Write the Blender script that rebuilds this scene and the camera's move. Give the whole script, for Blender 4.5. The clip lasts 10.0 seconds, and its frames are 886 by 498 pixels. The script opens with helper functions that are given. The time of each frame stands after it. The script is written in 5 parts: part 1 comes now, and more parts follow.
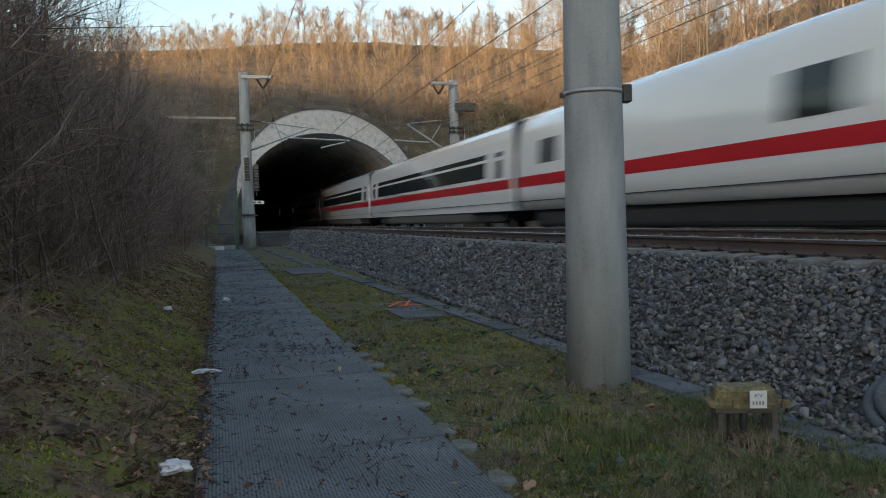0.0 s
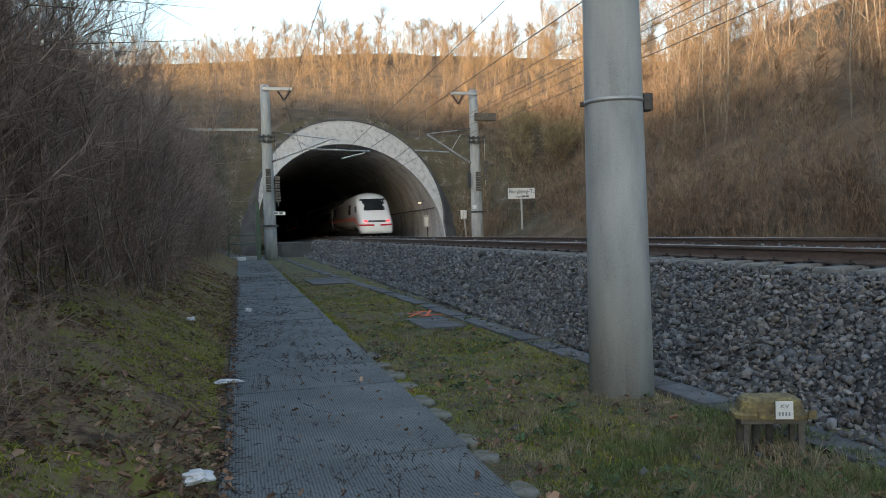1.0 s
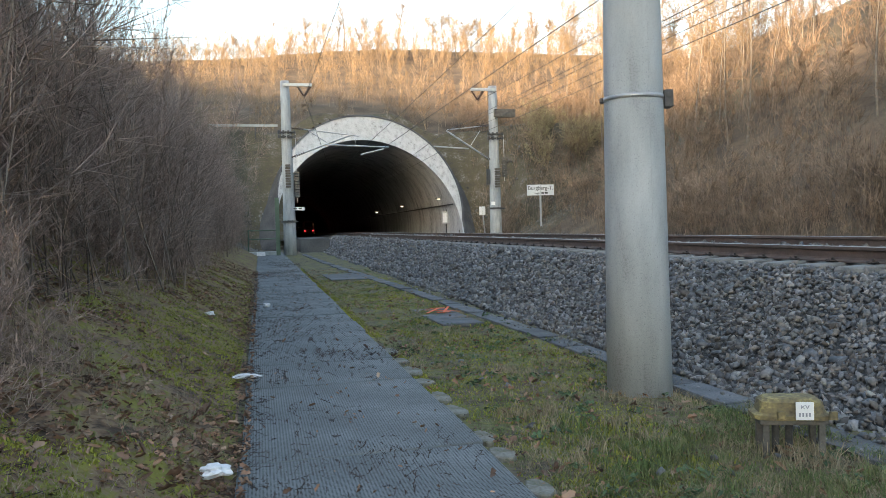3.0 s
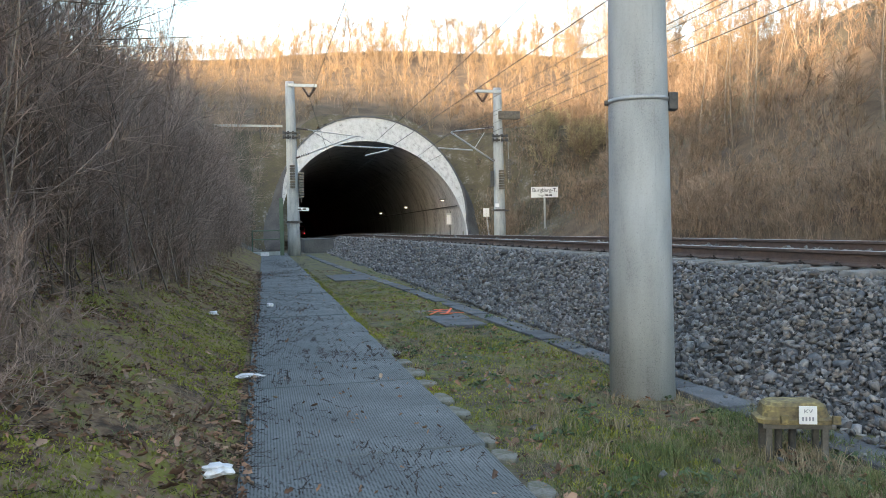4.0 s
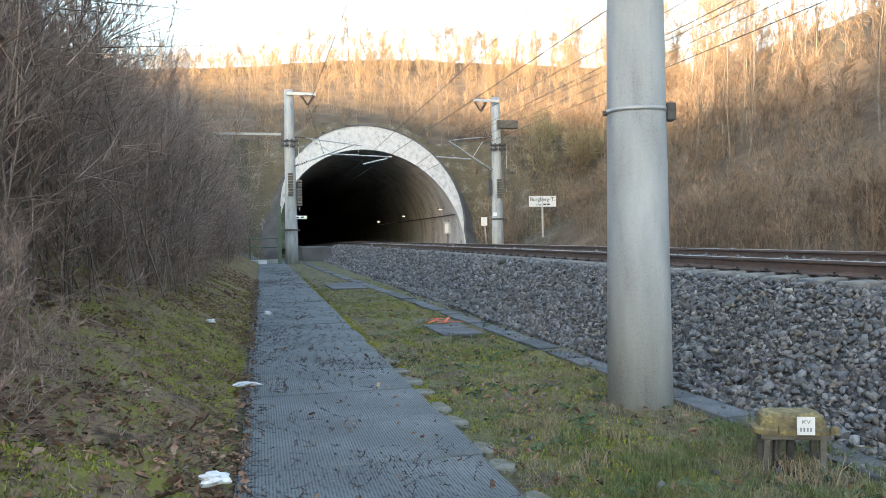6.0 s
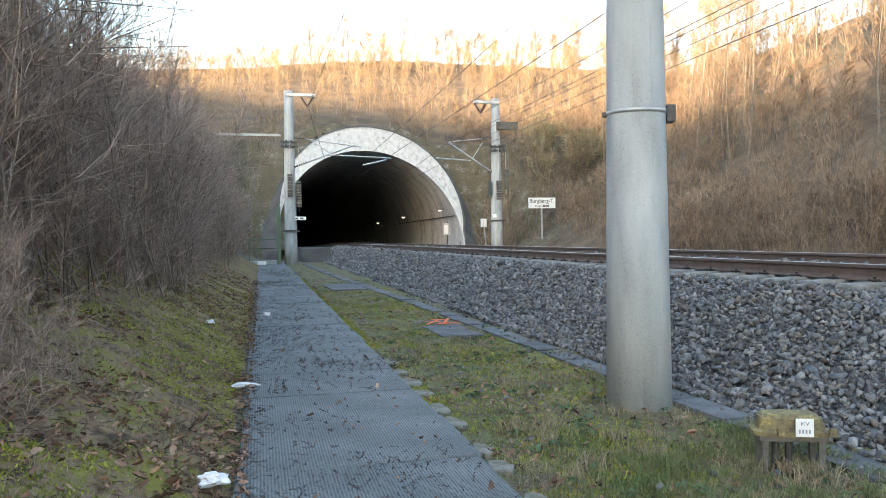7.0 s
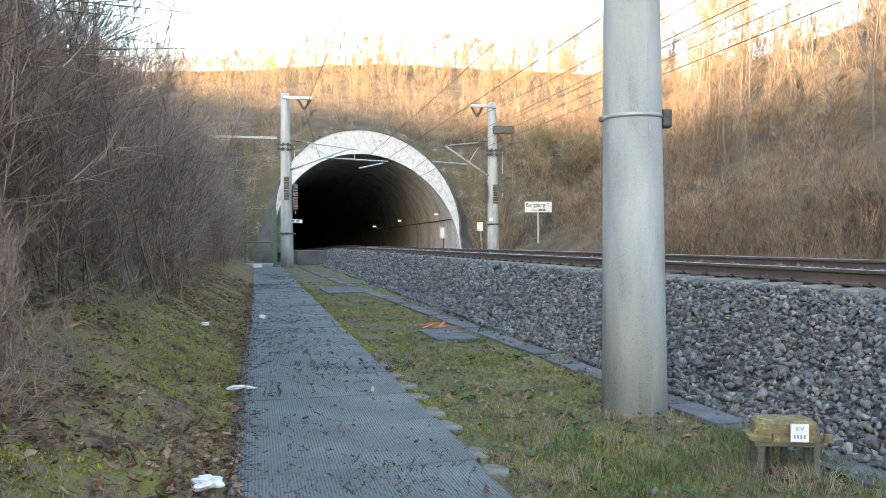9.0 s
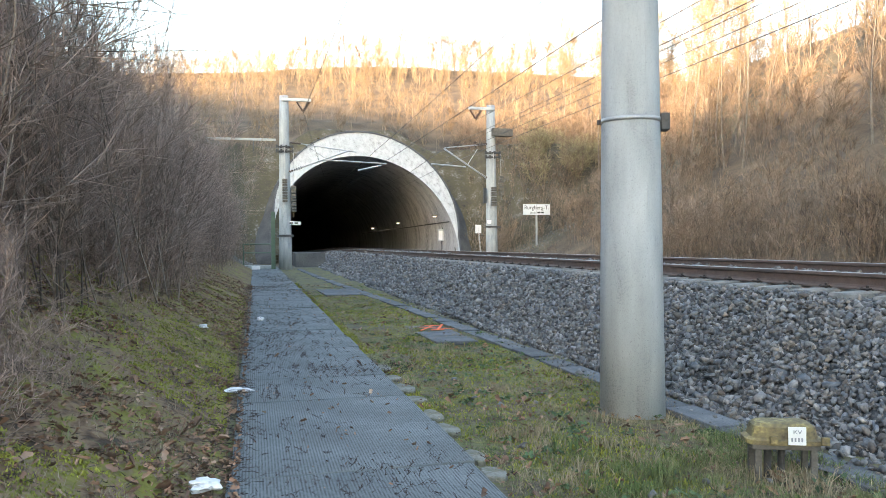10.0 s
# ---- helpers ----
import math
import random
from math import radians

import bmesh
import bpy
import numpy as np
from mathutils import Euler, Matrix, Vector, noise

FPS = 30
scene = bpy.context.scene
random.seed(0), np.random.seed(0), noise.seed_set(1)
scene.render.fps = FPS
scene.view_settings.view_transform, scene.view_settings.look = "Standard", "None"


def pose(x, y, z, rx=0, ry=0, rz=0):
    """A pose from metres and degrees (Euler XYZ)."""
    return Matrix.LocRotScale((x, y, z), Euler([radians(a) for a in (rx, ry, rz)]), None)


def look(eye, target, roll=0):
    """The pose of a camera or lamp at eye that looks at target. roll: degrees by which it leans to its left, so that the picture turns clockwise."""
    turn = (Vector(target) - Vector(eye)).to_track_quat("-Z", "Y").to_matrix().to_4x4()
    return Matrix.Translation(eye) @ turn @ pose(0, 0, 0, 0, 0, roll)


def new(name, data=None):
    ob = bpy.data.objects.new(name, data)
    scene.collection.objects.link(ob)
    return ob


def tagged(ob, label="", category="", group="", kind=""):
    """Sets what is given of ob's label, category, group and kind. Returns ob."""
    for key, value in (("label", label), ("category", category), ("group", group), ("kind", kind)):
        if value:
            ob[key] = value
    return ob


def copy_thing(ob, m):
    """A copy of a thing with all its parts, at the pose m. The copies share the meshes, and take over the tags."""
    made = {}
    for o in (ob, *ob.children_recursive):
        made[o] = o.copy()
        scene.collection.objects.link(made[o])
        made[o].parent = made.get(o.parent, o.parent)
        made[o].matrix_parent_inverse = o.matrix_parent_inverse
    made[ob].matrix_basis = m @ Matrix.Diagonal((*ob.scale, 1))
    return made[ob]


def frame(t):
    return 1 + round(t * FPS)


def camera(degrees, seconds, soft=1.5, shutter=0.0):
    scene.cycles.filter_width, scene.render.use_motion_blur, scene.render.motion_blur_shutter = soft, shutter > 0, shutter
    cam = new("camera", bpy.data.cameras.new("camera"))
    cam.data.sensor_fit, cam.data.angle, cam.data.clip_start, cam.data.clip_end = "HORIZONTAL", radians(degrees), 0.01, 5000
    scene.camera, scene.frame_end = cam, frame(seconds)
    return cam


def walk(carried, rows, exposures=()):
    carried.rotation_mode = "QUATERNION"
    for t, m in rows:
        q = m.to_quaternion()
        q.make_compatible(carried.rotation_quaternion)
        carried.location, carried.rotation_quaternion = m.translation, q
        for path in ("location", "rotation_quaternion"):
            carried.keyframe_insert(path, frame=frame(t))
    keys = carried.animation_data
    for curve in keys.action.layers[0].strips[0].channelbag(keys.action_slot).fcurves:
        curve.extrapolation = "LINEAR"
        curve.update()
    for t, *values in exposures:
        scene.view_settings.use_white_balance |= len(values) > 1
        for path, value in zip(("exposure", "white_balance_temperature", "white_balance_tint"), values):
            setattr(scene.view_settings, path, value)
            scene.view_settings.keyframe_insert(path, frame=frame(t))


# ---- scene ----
cam = camera(60.0, 10.0, soft=0.85, shutter=0.5)
PATH = [
    (0, (-0.002, 0.004, 1.496), (0.593, 1.912, 1.417), -1.7),
    (0.5, (-0.001, 0.007, 1.502), (0.558, 1.926, 1.439), -1.6),
    (1, (-0.006, 0.004, 1.499), (0.539, 1.927, 1.447), -2.0),
    (1.5, (0.001, 0.014, 1.498), (0.528, 1.942, 1.439), -2.0),
    (2, (0.005, 0.017, 1.499), (0.516, 1.95, 1.436), -2.0),
    (2.5, (0.004, 0.012, 1.503), (0.508, 1.947, 1.441), -1.9),
    (4, (0.007, 0.01, 1.499), (0.496, 1.949, 1.443), -1.3),
    (4.5, (0.005, 0.01, 1.501), (0.493, 1.949, 1.45), -1.2),
    (5, (0.004, 0.007, 1.501), (0.495, 1.946, 1.458), -1.0),
    (5.5, (0.002, 0.008, 1.502), (0.496, 1.945, 1.465), -1.1),
    (7, (0.001, 0.007, 1.5), (0.498, 1.944, 1.47), -0.9),
    (7.5, (0.004, 0.006, 1.499), (0.501, 1.943, 1.471), -1.0),
    (8, (0.003, 0.008, 1.504), (0.503, 1.944, 1.477), -0.9),
    (8.5, (0.002, 0.008, 1.501), (0.506, 1.944, 1.476), -0.8),
    (9, (0.001, 0.008, 1.5), (0.508, 1.943, 1.479), -0.6),
    (9.5, (-0.001, 0.005, 1.501), (0.508, 1.939, 1.482), -0.5),
    (10, (0.002, 0.005, 1.502), (0.513, 1.939, 1.487), -0.5),
]
walk(cam, [(t, look(eye, target, roll)) for t, eye, target, roll in PATH],
     exposures=[(t, stops, 6850, 13) for t, stops in ((0, 1.43), (0.5, 1.68), (1.0, 1.9), (1.5, 2.11), (2.5, 2.48), (4.0, 2.74), (5.5, 2.92), (7.5, 3.11), (10, 3.2))])

# ---- light: low winter sun over the hill to the left, open sky ----
SUN_ELEV, SUN_AZ = 6.8, 42.0     # degrees; the light travels towards +y, turned SUN_AZ towards +x
world = bpy.data.worlds.new("sky")
scene.world = world
world.use_nodes = True
wn = world.node_tree.nodes
sky = wn.new("ShaderNodeTexSky")
sky.sky_type = "NISHITA"
sky.sun_disc = False
sky.sun_elevation = radians(SUN_ELEV)
sky.sun_rotation = radians(180 + SUN_AZ)
sky.air_density, sky.dust_density, sky.ozone_density = 1.0, 0.7, 1.0
world.node_tree.links.new(sky.outputs[0], wn["Background"].inputs[0])
wn["Background"].inputs[1].default_value = 0.15
sun = new("sun", bpy.data.lights.new("sun", "SUN"))
sun.data.energy, sun.data.angle, sun.data.color = 2.9, radians(0.6), (1.0, 0.74, 0.47)
sun.matrix_world = look((0, 0, 60), (math.sin(radians(SUN_AZ)), math.cos(radians(SUN_AZ)), 60 - math.tan(radians(SUN_ELEV))))

# ---- the line: everything runs along y, leaning slightly to +x ----
LEAN = 0.0185
RAIL_1, RAIL_2 = 1.165, 0.95       # rail tops of the near and the far track
CANT = 0.034                       # the near track leans: its outer rail stands higher
TRACK_1, TRACK_2 = 7.10, 11.35     # their middles at y = 0
PORTAL_Y = 60.0
IN_X, IN_Z, IN_R = 9.8, 1.69, 7.38      # inner arch of the tunnel
OUT_X, OUT_Z, OUT_R = 10.06, 3.86, 7.46    # outer arch of the portal, cut back with the slope
TUNNEL_END = 760.0
HEAD = math.degrees(math.atan(LEAN))


def fall(y):
    """The tunnel falls gently from a little way inside the mouth."""
    return -0.010 * max(0.0, y - 75.0)


# ---- materials ----
def material(name, colours, scale=6.0, fine=40.0, rough=0.8, bump=0.3, metal=0.0, detail=6.0, spread=(0.35, 0.65), distance=0.02, vary=0.0, stretch=1.0, speckle=0.0):
    """A procedural surface: a ramp of colours over noise at two scales, with fine relief."""
    m = bpy.data.materials.new(name)
    m.use_nodes = True
    nt = m.node_tree
    n, l = nt.nodes, nt.links
    b = n["Principled BSDF"]
    b.inputs["Roughness"].default_value = rough
    b.inputs["Metallic"].default_value = metal
    co = n.new("ShaderNodeTexCoord")
    n1 = n.new("ShaderNodeTexNoise")
    n1.inputs["Scale"].default_value, n1.inputs["Detail"].default_value = scale, detail
    n2 = n.new("ShaderNodeTexNoise")
    n2.inputs["Scale"].default_value, n2.inputs["Detail"].default_value = fine, 4.0
    mix = n.new("ShaderNodeMix")
    mix.inputs[0].default_value = 0.4
    mp = n.new("ShaderNodeMapping")
    mp.inputs["Scale"].default_value = (1, 1, stretch)
    l.new(co.outputs["Object"], mp.inputs["Vector"])
    l.new(mp.outputs[0], n1.inputs["Vector"])
    l.new(co.outputs["Object"], n2.inputs["Vector"])
    l.new(n1.outputs["Fac"], mix.inputs[2])
    l.new(n2.outputs["Fac"], mix.inputs[3])
    ramp = n.new("ShaderNodeValToRGB")
    el = ramp.color_ramp.elements
    while len(el) < len(colours):
        el.new(0.5)
    for i, c in enumerate(colours):
        el[i].position = spread[0] + (spread[1] - spread[0]) * i / max(1, len(colours) - 1)
        el[i].color = (*c, 1)
    l.new(mix.outputs[0], ramp.inputs[0])
    out = ramp.outputs[0]
    if speckle:
        n3 = n.new("ShaderNodeTexNoise")
        n3.inputs["Scale"].default_value, n3.inputs["Detail"].default_value = speckle, 2.0
        l.new(co.outputs["Object"], n3.inputs["Vector"])
        cut_ = n.new("ShaderNodeMapRange")
        cut_.inputs[1].default_value, cut_.inputs[2].default_value = 0.60, 0.70
        cut_.inputs[3].default_value, cut_.inputs[4].default_value = 0.0, 0.45
        l.new(n3.outputs["Fac"], cut_.inputs[0])
        dots = n.new("ShaderNodeMix")
        dots.data_type = "RGBA"
        l.new(cut_.outputs[0], dots.inputs[0])
        l.new(out, dots.inputs[6])
        dots.inputs[7].default_value = (*[c * 0.35 for c in colours[0]], 1)
        out = dots.outputs[2]
    if vary:
        info = n.new("ShaderNodeObjectInfo")
        isl = n.new("ShaderNodeNewGeometry")
        add = n.new("ShaderNodeMath")
        l.new(info.outputs["Random"], add.inputs[0])
        l.new(isl.outputs["Random Per Island"], add.inputs[1])
        mr = n.new("ShaderNodeMapRange")
        frac = n.new("ShaderNodeMath")
        frac.operation = "FRACT"
        l.new(add.outputs[0], frac.inputs[0])
        mr.inputs[3].default_value, mr.inputs[4].default_value = 1 - vary, 1 + vary
        l.new(frac.outputs[0], mr.inputs[0])
        hsv = n.new("ShaderNodeHueSaturation")
        l.new(mr.outputs[0], hsv.inputs["Value"])
        l.new(out, hsv.inputs["Color"])
        out = hsv.outputs[0]
    l.new(out, b.inputs["Base Color"])
    if bump:
        bp = n.new("ShaderNodeBump")
        bp.inputs["Strength"].default_value, bp.inputs["Distance"].default_value = bump, distance
        l.new(mix.outputs[0], bp.inputs["Height"])
        l.new(bp.outputs[0], b.inputs["Normal"])
    return m


def glowing(name, colour, strength):
    m = bpy.data.materials.new(name)
    m.use_nodes = True
    b = m.node_tree.nodes["Principled BSDF"]
    b.inputs["Base Color"].default_value = (*colour, 1)
    b.inputs["Emission Color"].default_value = (*colour, 1)
    b.inputs["Emission Strength"].default_value = strength
    return m


M_GRASS = material("grassy_ground", [(0.05, 0.040, 0.028), (0.11, 0.088, 0.052), (0.11, 0.11, 0.04), (0.18, 0.155, 0.045)], 2.6, 16, 0.95, 0.9, spread=(0.38, 0.62), distance=0.05)
M_BANK = material("mossy_bank", [(0.05, 0.030, 0.018), (0.125, 0.074, 0.042), (0.20, 0.128, 0.075), (0.165, 0.14, 0.036), (0.20, 0.185, 0.036)], 2.2, 14, 0.95, 1.0, spread=(0.38, 0.61), distance=0.08)
M_HILL = material("leaf_litter_ground", [(0.065, 0.048, 0.034), (0.12, 0.09, 0.06), (0.18, 0.13, 0.085)], 0.5, 9, 0.95, 0.8, distance=0.1)
M_SCREE = material("stony_slope", [(0.04, 0.035, 0.028), (0.085, 0.07, 0.052), (0.09, 0.08, 0.045), (0.13, 0.11, 0.085), (0.26, 0.25, 0.23)], 1.1, 6, 0.95, 1.0, spread=(0.32, 0.68), distance=0.08)
# near-black: the shade in gaps between loose stones is put into this colour
M_BED_SHADE = material("shaded_ballast_bed", [(0.018, 0.018, 0.018), (0.05, 0.05, 0.05), (0.09, 0.09, 0.088)], 12, 22, 0.9, 1.0, distance=0.06)
M_STONE = material("ballast_stone", [(0.115, 0.114, 0.116), (0.16, 0.159, 0.161), (0.225, 0.222, 0.221)], 9, 60, 0.8, 0.3, vary=0.25, distance=0.01)


def stone_colours(m, tones):
    """Give each loose stone one of several tones."""
    n, l = m.node_tree.nodes, m.node_tree.links
    b = n["Principled BSDF"]
    old = b.inputs["Base Color"].links[0].from_socket
    isl = n.new("ShaderNodeNewGeometry")
    ramp = n.new("ShaderNodeValToRGB")
    ramp.color_ramp.interpolation = "CONSTANT"
    el = ramp.color_ramp.elements
    while len(el) < len(tones):
        el.new(0.5)
    for i, c in enumerate(tones):
        el[i].position = i / len(tones)
        el[i].color = (*c, 1)
    l.new(isl.outputs["Random Per Island"], ramp.inputs[0])
    mx = n.new("ShaderNodeMix")
    mx.data_type, mx.blend_type = "RGBA", "MULTIPLY"
    mx.inputs[0].default_value = 1.0
    l.new(old, mx.inputs[6])
    l.new(ramp.outputs[0], mx.inputs[7])
    l.new(mx.outputs[2], b.inputs["Base Color"])


stone_colours(M_STONE, [(0.75, 0.76, 0.80), (1.0, 0.98, 0.97), (0.55, 0.55, 0.58), (0.95, 0.84, 0.74), (1.2, 1.21, 1.24), (0.70, 0.62, 0.56), (0.85, 0.90, 0.98), (0.48, 0.47, 0.47), (1.05, 1.03, 1.0), (0.8, 0.75, 0.70), (1.45, 1.44, 1.40)])
M_CONCRETE = material("cast_concrete", [(0.25, 0.265, 0.26), (0.34, 0.365, 0.365), (0.42, 0.44, 0.44)], 2.2, 90, 0.85, 0.25, distance=0.008)
M_MAST = material("pitted_mast_concrete", [(0.22, 0.238, 0.246), (0.32, 0.345, 0.362), (0.375, 0.405, 0.425), (0.44, 0.47, 0.49)], 5.0, 70, 0.85, 0.35, spread=(0.34, 0.64), distance=0.006, stretch=0.22, speckle=70)
M_PORTAL = material("weathered_white_concrete", [(0.15, 0.145, 0.135), (0.36, 0.355, 0.345), (0.44, 0.44, 0.43), (0.50, 0.50, 0.49)], 3.4, 14, 0.85, 0.2, spread=(0.31, 0.58), stretch=0.10)
M_FLANK = material("dark_damp_concrete", [(0.05, 0.05, 0.053), (0.085, 0.085, 0.088), (0.12, 0.12, 0.12)], 0.8, 12, 0.8, 0.3)
M_LINING = material("sooty_tunnel_concrete", [(0.13, 0.13, 0.132), (0.33, 0.33, 0.333), (0.46, 0.46, 0.463)], 0.8, 4, 0.85, 0.2, spread=(0.30, 0.58), stretch=0.25)
M_SLAB = material("trough_slab_concrete", [(0.055, 0.06, 0.065), (0.09, 0.095, 0.105), (0.14, 0.145, 0.15)], 3, 50, 0.9, 0.4, vary=0.25)
M_RAIL = material("rusty_rail_steel", [(0.075, 0.050, 0.042), (0.125, 0.085, 0.070)], 8, 60, 0.75, 0.2)
M_RAILTOP = material("polished_rail_head", [(0.30, 0.30, 0.31), (0.42, 0.42, 0.43)], 5, 60, 0.3, 0.05, metal=0.9)
M_SLEEPER = material("sleeper_concrete", [(0.13, 0.127, 0.12), (0.23, 0.224, 0.212)], 6, 60, 0.9, 0.3)
M_EDGING = material("mossy_broken_concrete", [(0.09, 0.09, 0.05), (0.16, 0.155, 0.13), (0.26, 0.25, 0.225)], 7, 40, 0.9, 0.5)
M_CLIP = material("rusty_clip_steel", [(0.022, 0.016, 0.013), (0.05, 0.033, 0.026)], 20, 80, 0.7, 0.2)
M_STEEL = material("galvanised_steel", [(0.38, 0.39, 0.40), (0.52, 0.53, 0.54)], 8, 60, 0.45, 0.1, metal=0.6)
M_DARK = material("dark_fittings", [(0.03, 0.03, 0.032), (0.07, 0.07, 0.07)], 10, 60, 0.6, 0.2)
M_INSUL = material("brown_insulator", [(0.05, 0.03, 0.025), (0.08, 0.05, 0.04)], 8, 40, 0.35, 0.1)
M_WIRE = material("weathered_copper_wire", [(0.05, 0.05, 0.045), (0.08, 0.075, 0.07)], 8, 40, 0.6, 0.0)
M_GREEN = material("green_painted_steel", [(0.05, 0.09, 0.06), (0.07, 0.12, 0.08)], 4, 40, 0.5, 0.1)
M_WHITE = material("white_sign_enamel", [(0.72, 0.73, 0.74), (0.80, 0.81, 0.82)], 2, 30, 0.4, 0.05)
M_BLACK = material("black_lettering", [(0.02, 0.02, 0.02), (0.03, 0.03, 0.03)], 3, 30, 0.6, 0.0)
M_FADED = material("faded_grey_lettering", [(0.22, 0.24, 0.28), (0.30, 0.32, 0.36)], 8, 40, 0.7, 0.0)
M_BARK = material("grey_brown_bark", [(0.11, 0.082, 0.066), (0.20, 0.152, 0.122), (0.30, 0.245, 0.205)], 5, 30, 0.9, 0.0, vary=0.45)
M_TWIG = material("dark_red_brown_twigs", [(0.19, 0.128, 0.102), (0.38, 0.275, 0.22)], 3, 20, 0.9, 0.0, vary=0.5)
M_WOOD = material("bare_tree_twigs", [(0.20, 0.135, 0.078), (0.36, 0.255, 0.15)], 0.2, 2, 0.9, 0.0, vary=0.45)
M_THICK = material("bare_thicket_twigs", [(0.15, 0.11, 0.08), (0.30, 0.225, 0.165)], 0.25, 2, 0.9, 0.0, vary=0.5)
M_TRUNK = material("pale_sapling_bark", [(0.19, 0.14, 0.10), (0.34, 0.27, 0.20)], 0.3, 3, 0.9, 0.0, vary=0.5)
M_CREST = material("brown_hilltop_bark", [(0.13, 0.085, 0.048), (0.24, 0.165, 0.095)], 0.3, 3, 0.9, 0.0, vary=0.4)
M_CATKIN = material("pale_olive_catkin_twigs", [(0.24, 0.20, 0.11), (0.38, 0.33, 0.20)], 1.0, 8, 0.9, 0.0, vary=0.35)
M_MOSS = material("yellow_green_moss", [(0.12, 0.135, 0.022), (0.23, 0.235, 0.034), (0.32, 0.31, 0.055)], 1.4, 10, 0.95, 0.0, vary=0.4)
M_BIRCH = material("pale_birch_bark", [(0.16, 0.13, 0.10), (0.34, 0.30, 0.25)], 2, 12, 0.8, 0.0)
M_WEED = material("dead_weed_stalks", [(0.026, 0.018, 0.016), (0.062, 0.042, 0.035)], 4, 20, 0.9, 0.0, vary=0.4)
M_STRAW = material("dry_straw_grass", [(0.20, 0.16, 0.10), (0.34, 0.28, 0.19)], 3, 30, 0.9, 0.0, vary=0.3)
M_BLADE = material("winter_grass_blades", [(0.06, 0.10, 0.032), (0.10, 0.145, 0.045), (0.16, 0.17, 0.07), (0.23, 0.20, 0.11)], 2.2, 8, 0.8, 0.0, vary=0.5)
M_LEAF = material("fallen_brown_leaves", [(0.11, 0.06, 0.038), (0.22, 0.12, 0.075), (0.34, 0.245, 0.175)], 2.0, 9, 0.75, 0.1, vary=0.6)
M_HERB = material("dark_green_weed_leaves", [(0.045, 0.08, 0.035), (0.08, 0.13, 0.05)], 3, 20, 0.7, 0.0, vary=0.4)
M_PAPER = material("crumpled_white_paper", [(0.62, 0.62, 0.64), (0.80, 0.79, 0.80)], 14, 50, 0.8, 0.5)
M_PAINT = material("orange_spray_paint", [(0.75, 0.12, 0.04), (0.85, 0.20, 0.07)], 12, 60, 0.8, 0.1)
M_LID = material("lichened_plastic_hood", [(0.06, 0.05, 0.035), (0.13, 0.105, 0.06), (0.20, 0.16, 0.075), (0.36, 0.29, 0.12)], 6, 30, 0.85, 0.4)
M_CASE = material("grey_weathered_case", [(0.07, 0.065, 0.055), (0.15, 0.14, 0.125)], 6, 40, 0.8, 0.3)
M_TRAIN = material("white_train_paint", [(0.82, 0.84, 0.84), (0.87, 0.88, 0.88)], 0.4, 3, 0.16, 0.0)
M_TRAIN.node_tree.nodes["Principled BSDF"].inputs["Coat Weight"].default_value = 0.6
M_STRIPE = material("red_train_stripe", [(0.50, 0.012, 0.022), (0.58, 0.02, 0.03)], 0.4, 4, 0.3, 0.0)
M_GLASS = material("dark_train_glass", [(0.015, 0.018, 0.02), (0.03, 0.035, 0.04)], 0.5, 3, 0.06, 0.0)
M_UNDER = material("dark_underframe", [(0.02, 0.02, 0.02), (0.05, 0.048, 0.045)], 3, 20, 0.7, 0.3)
M_GANGWAY = material("rubber_gangway", [(0.05, 0.05, 0.052), (0.09, 0.09, 0.09)], 3, 20, 0.7, 0.2)
M_TAIL = glowing("red_tail_light", (1.0, 0.05, 0.06), 0.8)
M_LAMP = glowing("tunnel_lamp_glow", (1.0, 0.85, 0.66), 0.45)


def grating_material():
    """Grey plastic grating: a fine square mesh with dark holes."""
    m = material("grating", [(0.085, 0.095, 0.10), (0.135, 0.15, 0.157), (0.19, 0.207, 0.215)], 1.6, 35, 0.75, 0.0)
    nt = m.node_tree
    n, l = nt.nodes, nt.links
    b = n["Principled BSDF"]
    old = b.inputs["Base Color"].links[0].from_socket
    co = n.new("ShaderNodeTexCoord")
    br = n.new("ShaderNodeTexBrick")
    br.offset = 0.0
    br.inputs["Scale"].default_value = 1.0
    br.inputs["Brick Width"].default_value = 0.021
    br.inputs["Row Height"].default_value = 0.021
    br.inputs["Mortar Size"].default_value = 0.006
    br.inputs["Mortar Smooth"].default_value = 0.2
    br.inputs["Color1"].default_value = (0, 0, 0, 1)
    br.inputs["Color2"].default_value = (0, 0, 0, 1)
    br.inputs["Mortar"].default_value = (1, 1, 1, 1)
    l.new(co.outputs["Object"], br.inputs["Vector"])
    mx = n.new("ShaderNodeMix")
    mx.data_type = "RGBA"
    l.new(br.outputs["Color"], mx.inputs[0])
    mx.inputs[6].default_value = (0.028, 0.029, 0.029, 1)
    l.new(old, mx.inputs[7])
    l.new(mx.outputs[2], b.inputs["Base Color"])
    bp = n.new("ShaderNodeBump")
    bp.inputs["Strength"].default_value, bp.inputs["Distance"].default_value = 0.35, 0.01
    l.new(br.outputs["Color"], bp.inputs["Height"])
    l.new(bp.outputs[0], b.inputs["Normal"])
    return m


M_GRATE = grating_material()


# ---- mesh tools ----
def thing(name, label, category, group="", kind="", at=None):
    ob = new(name)
    if at is not None:
        ob.matrix_basis = at
    return tagged(ob, label, category, group, kind)


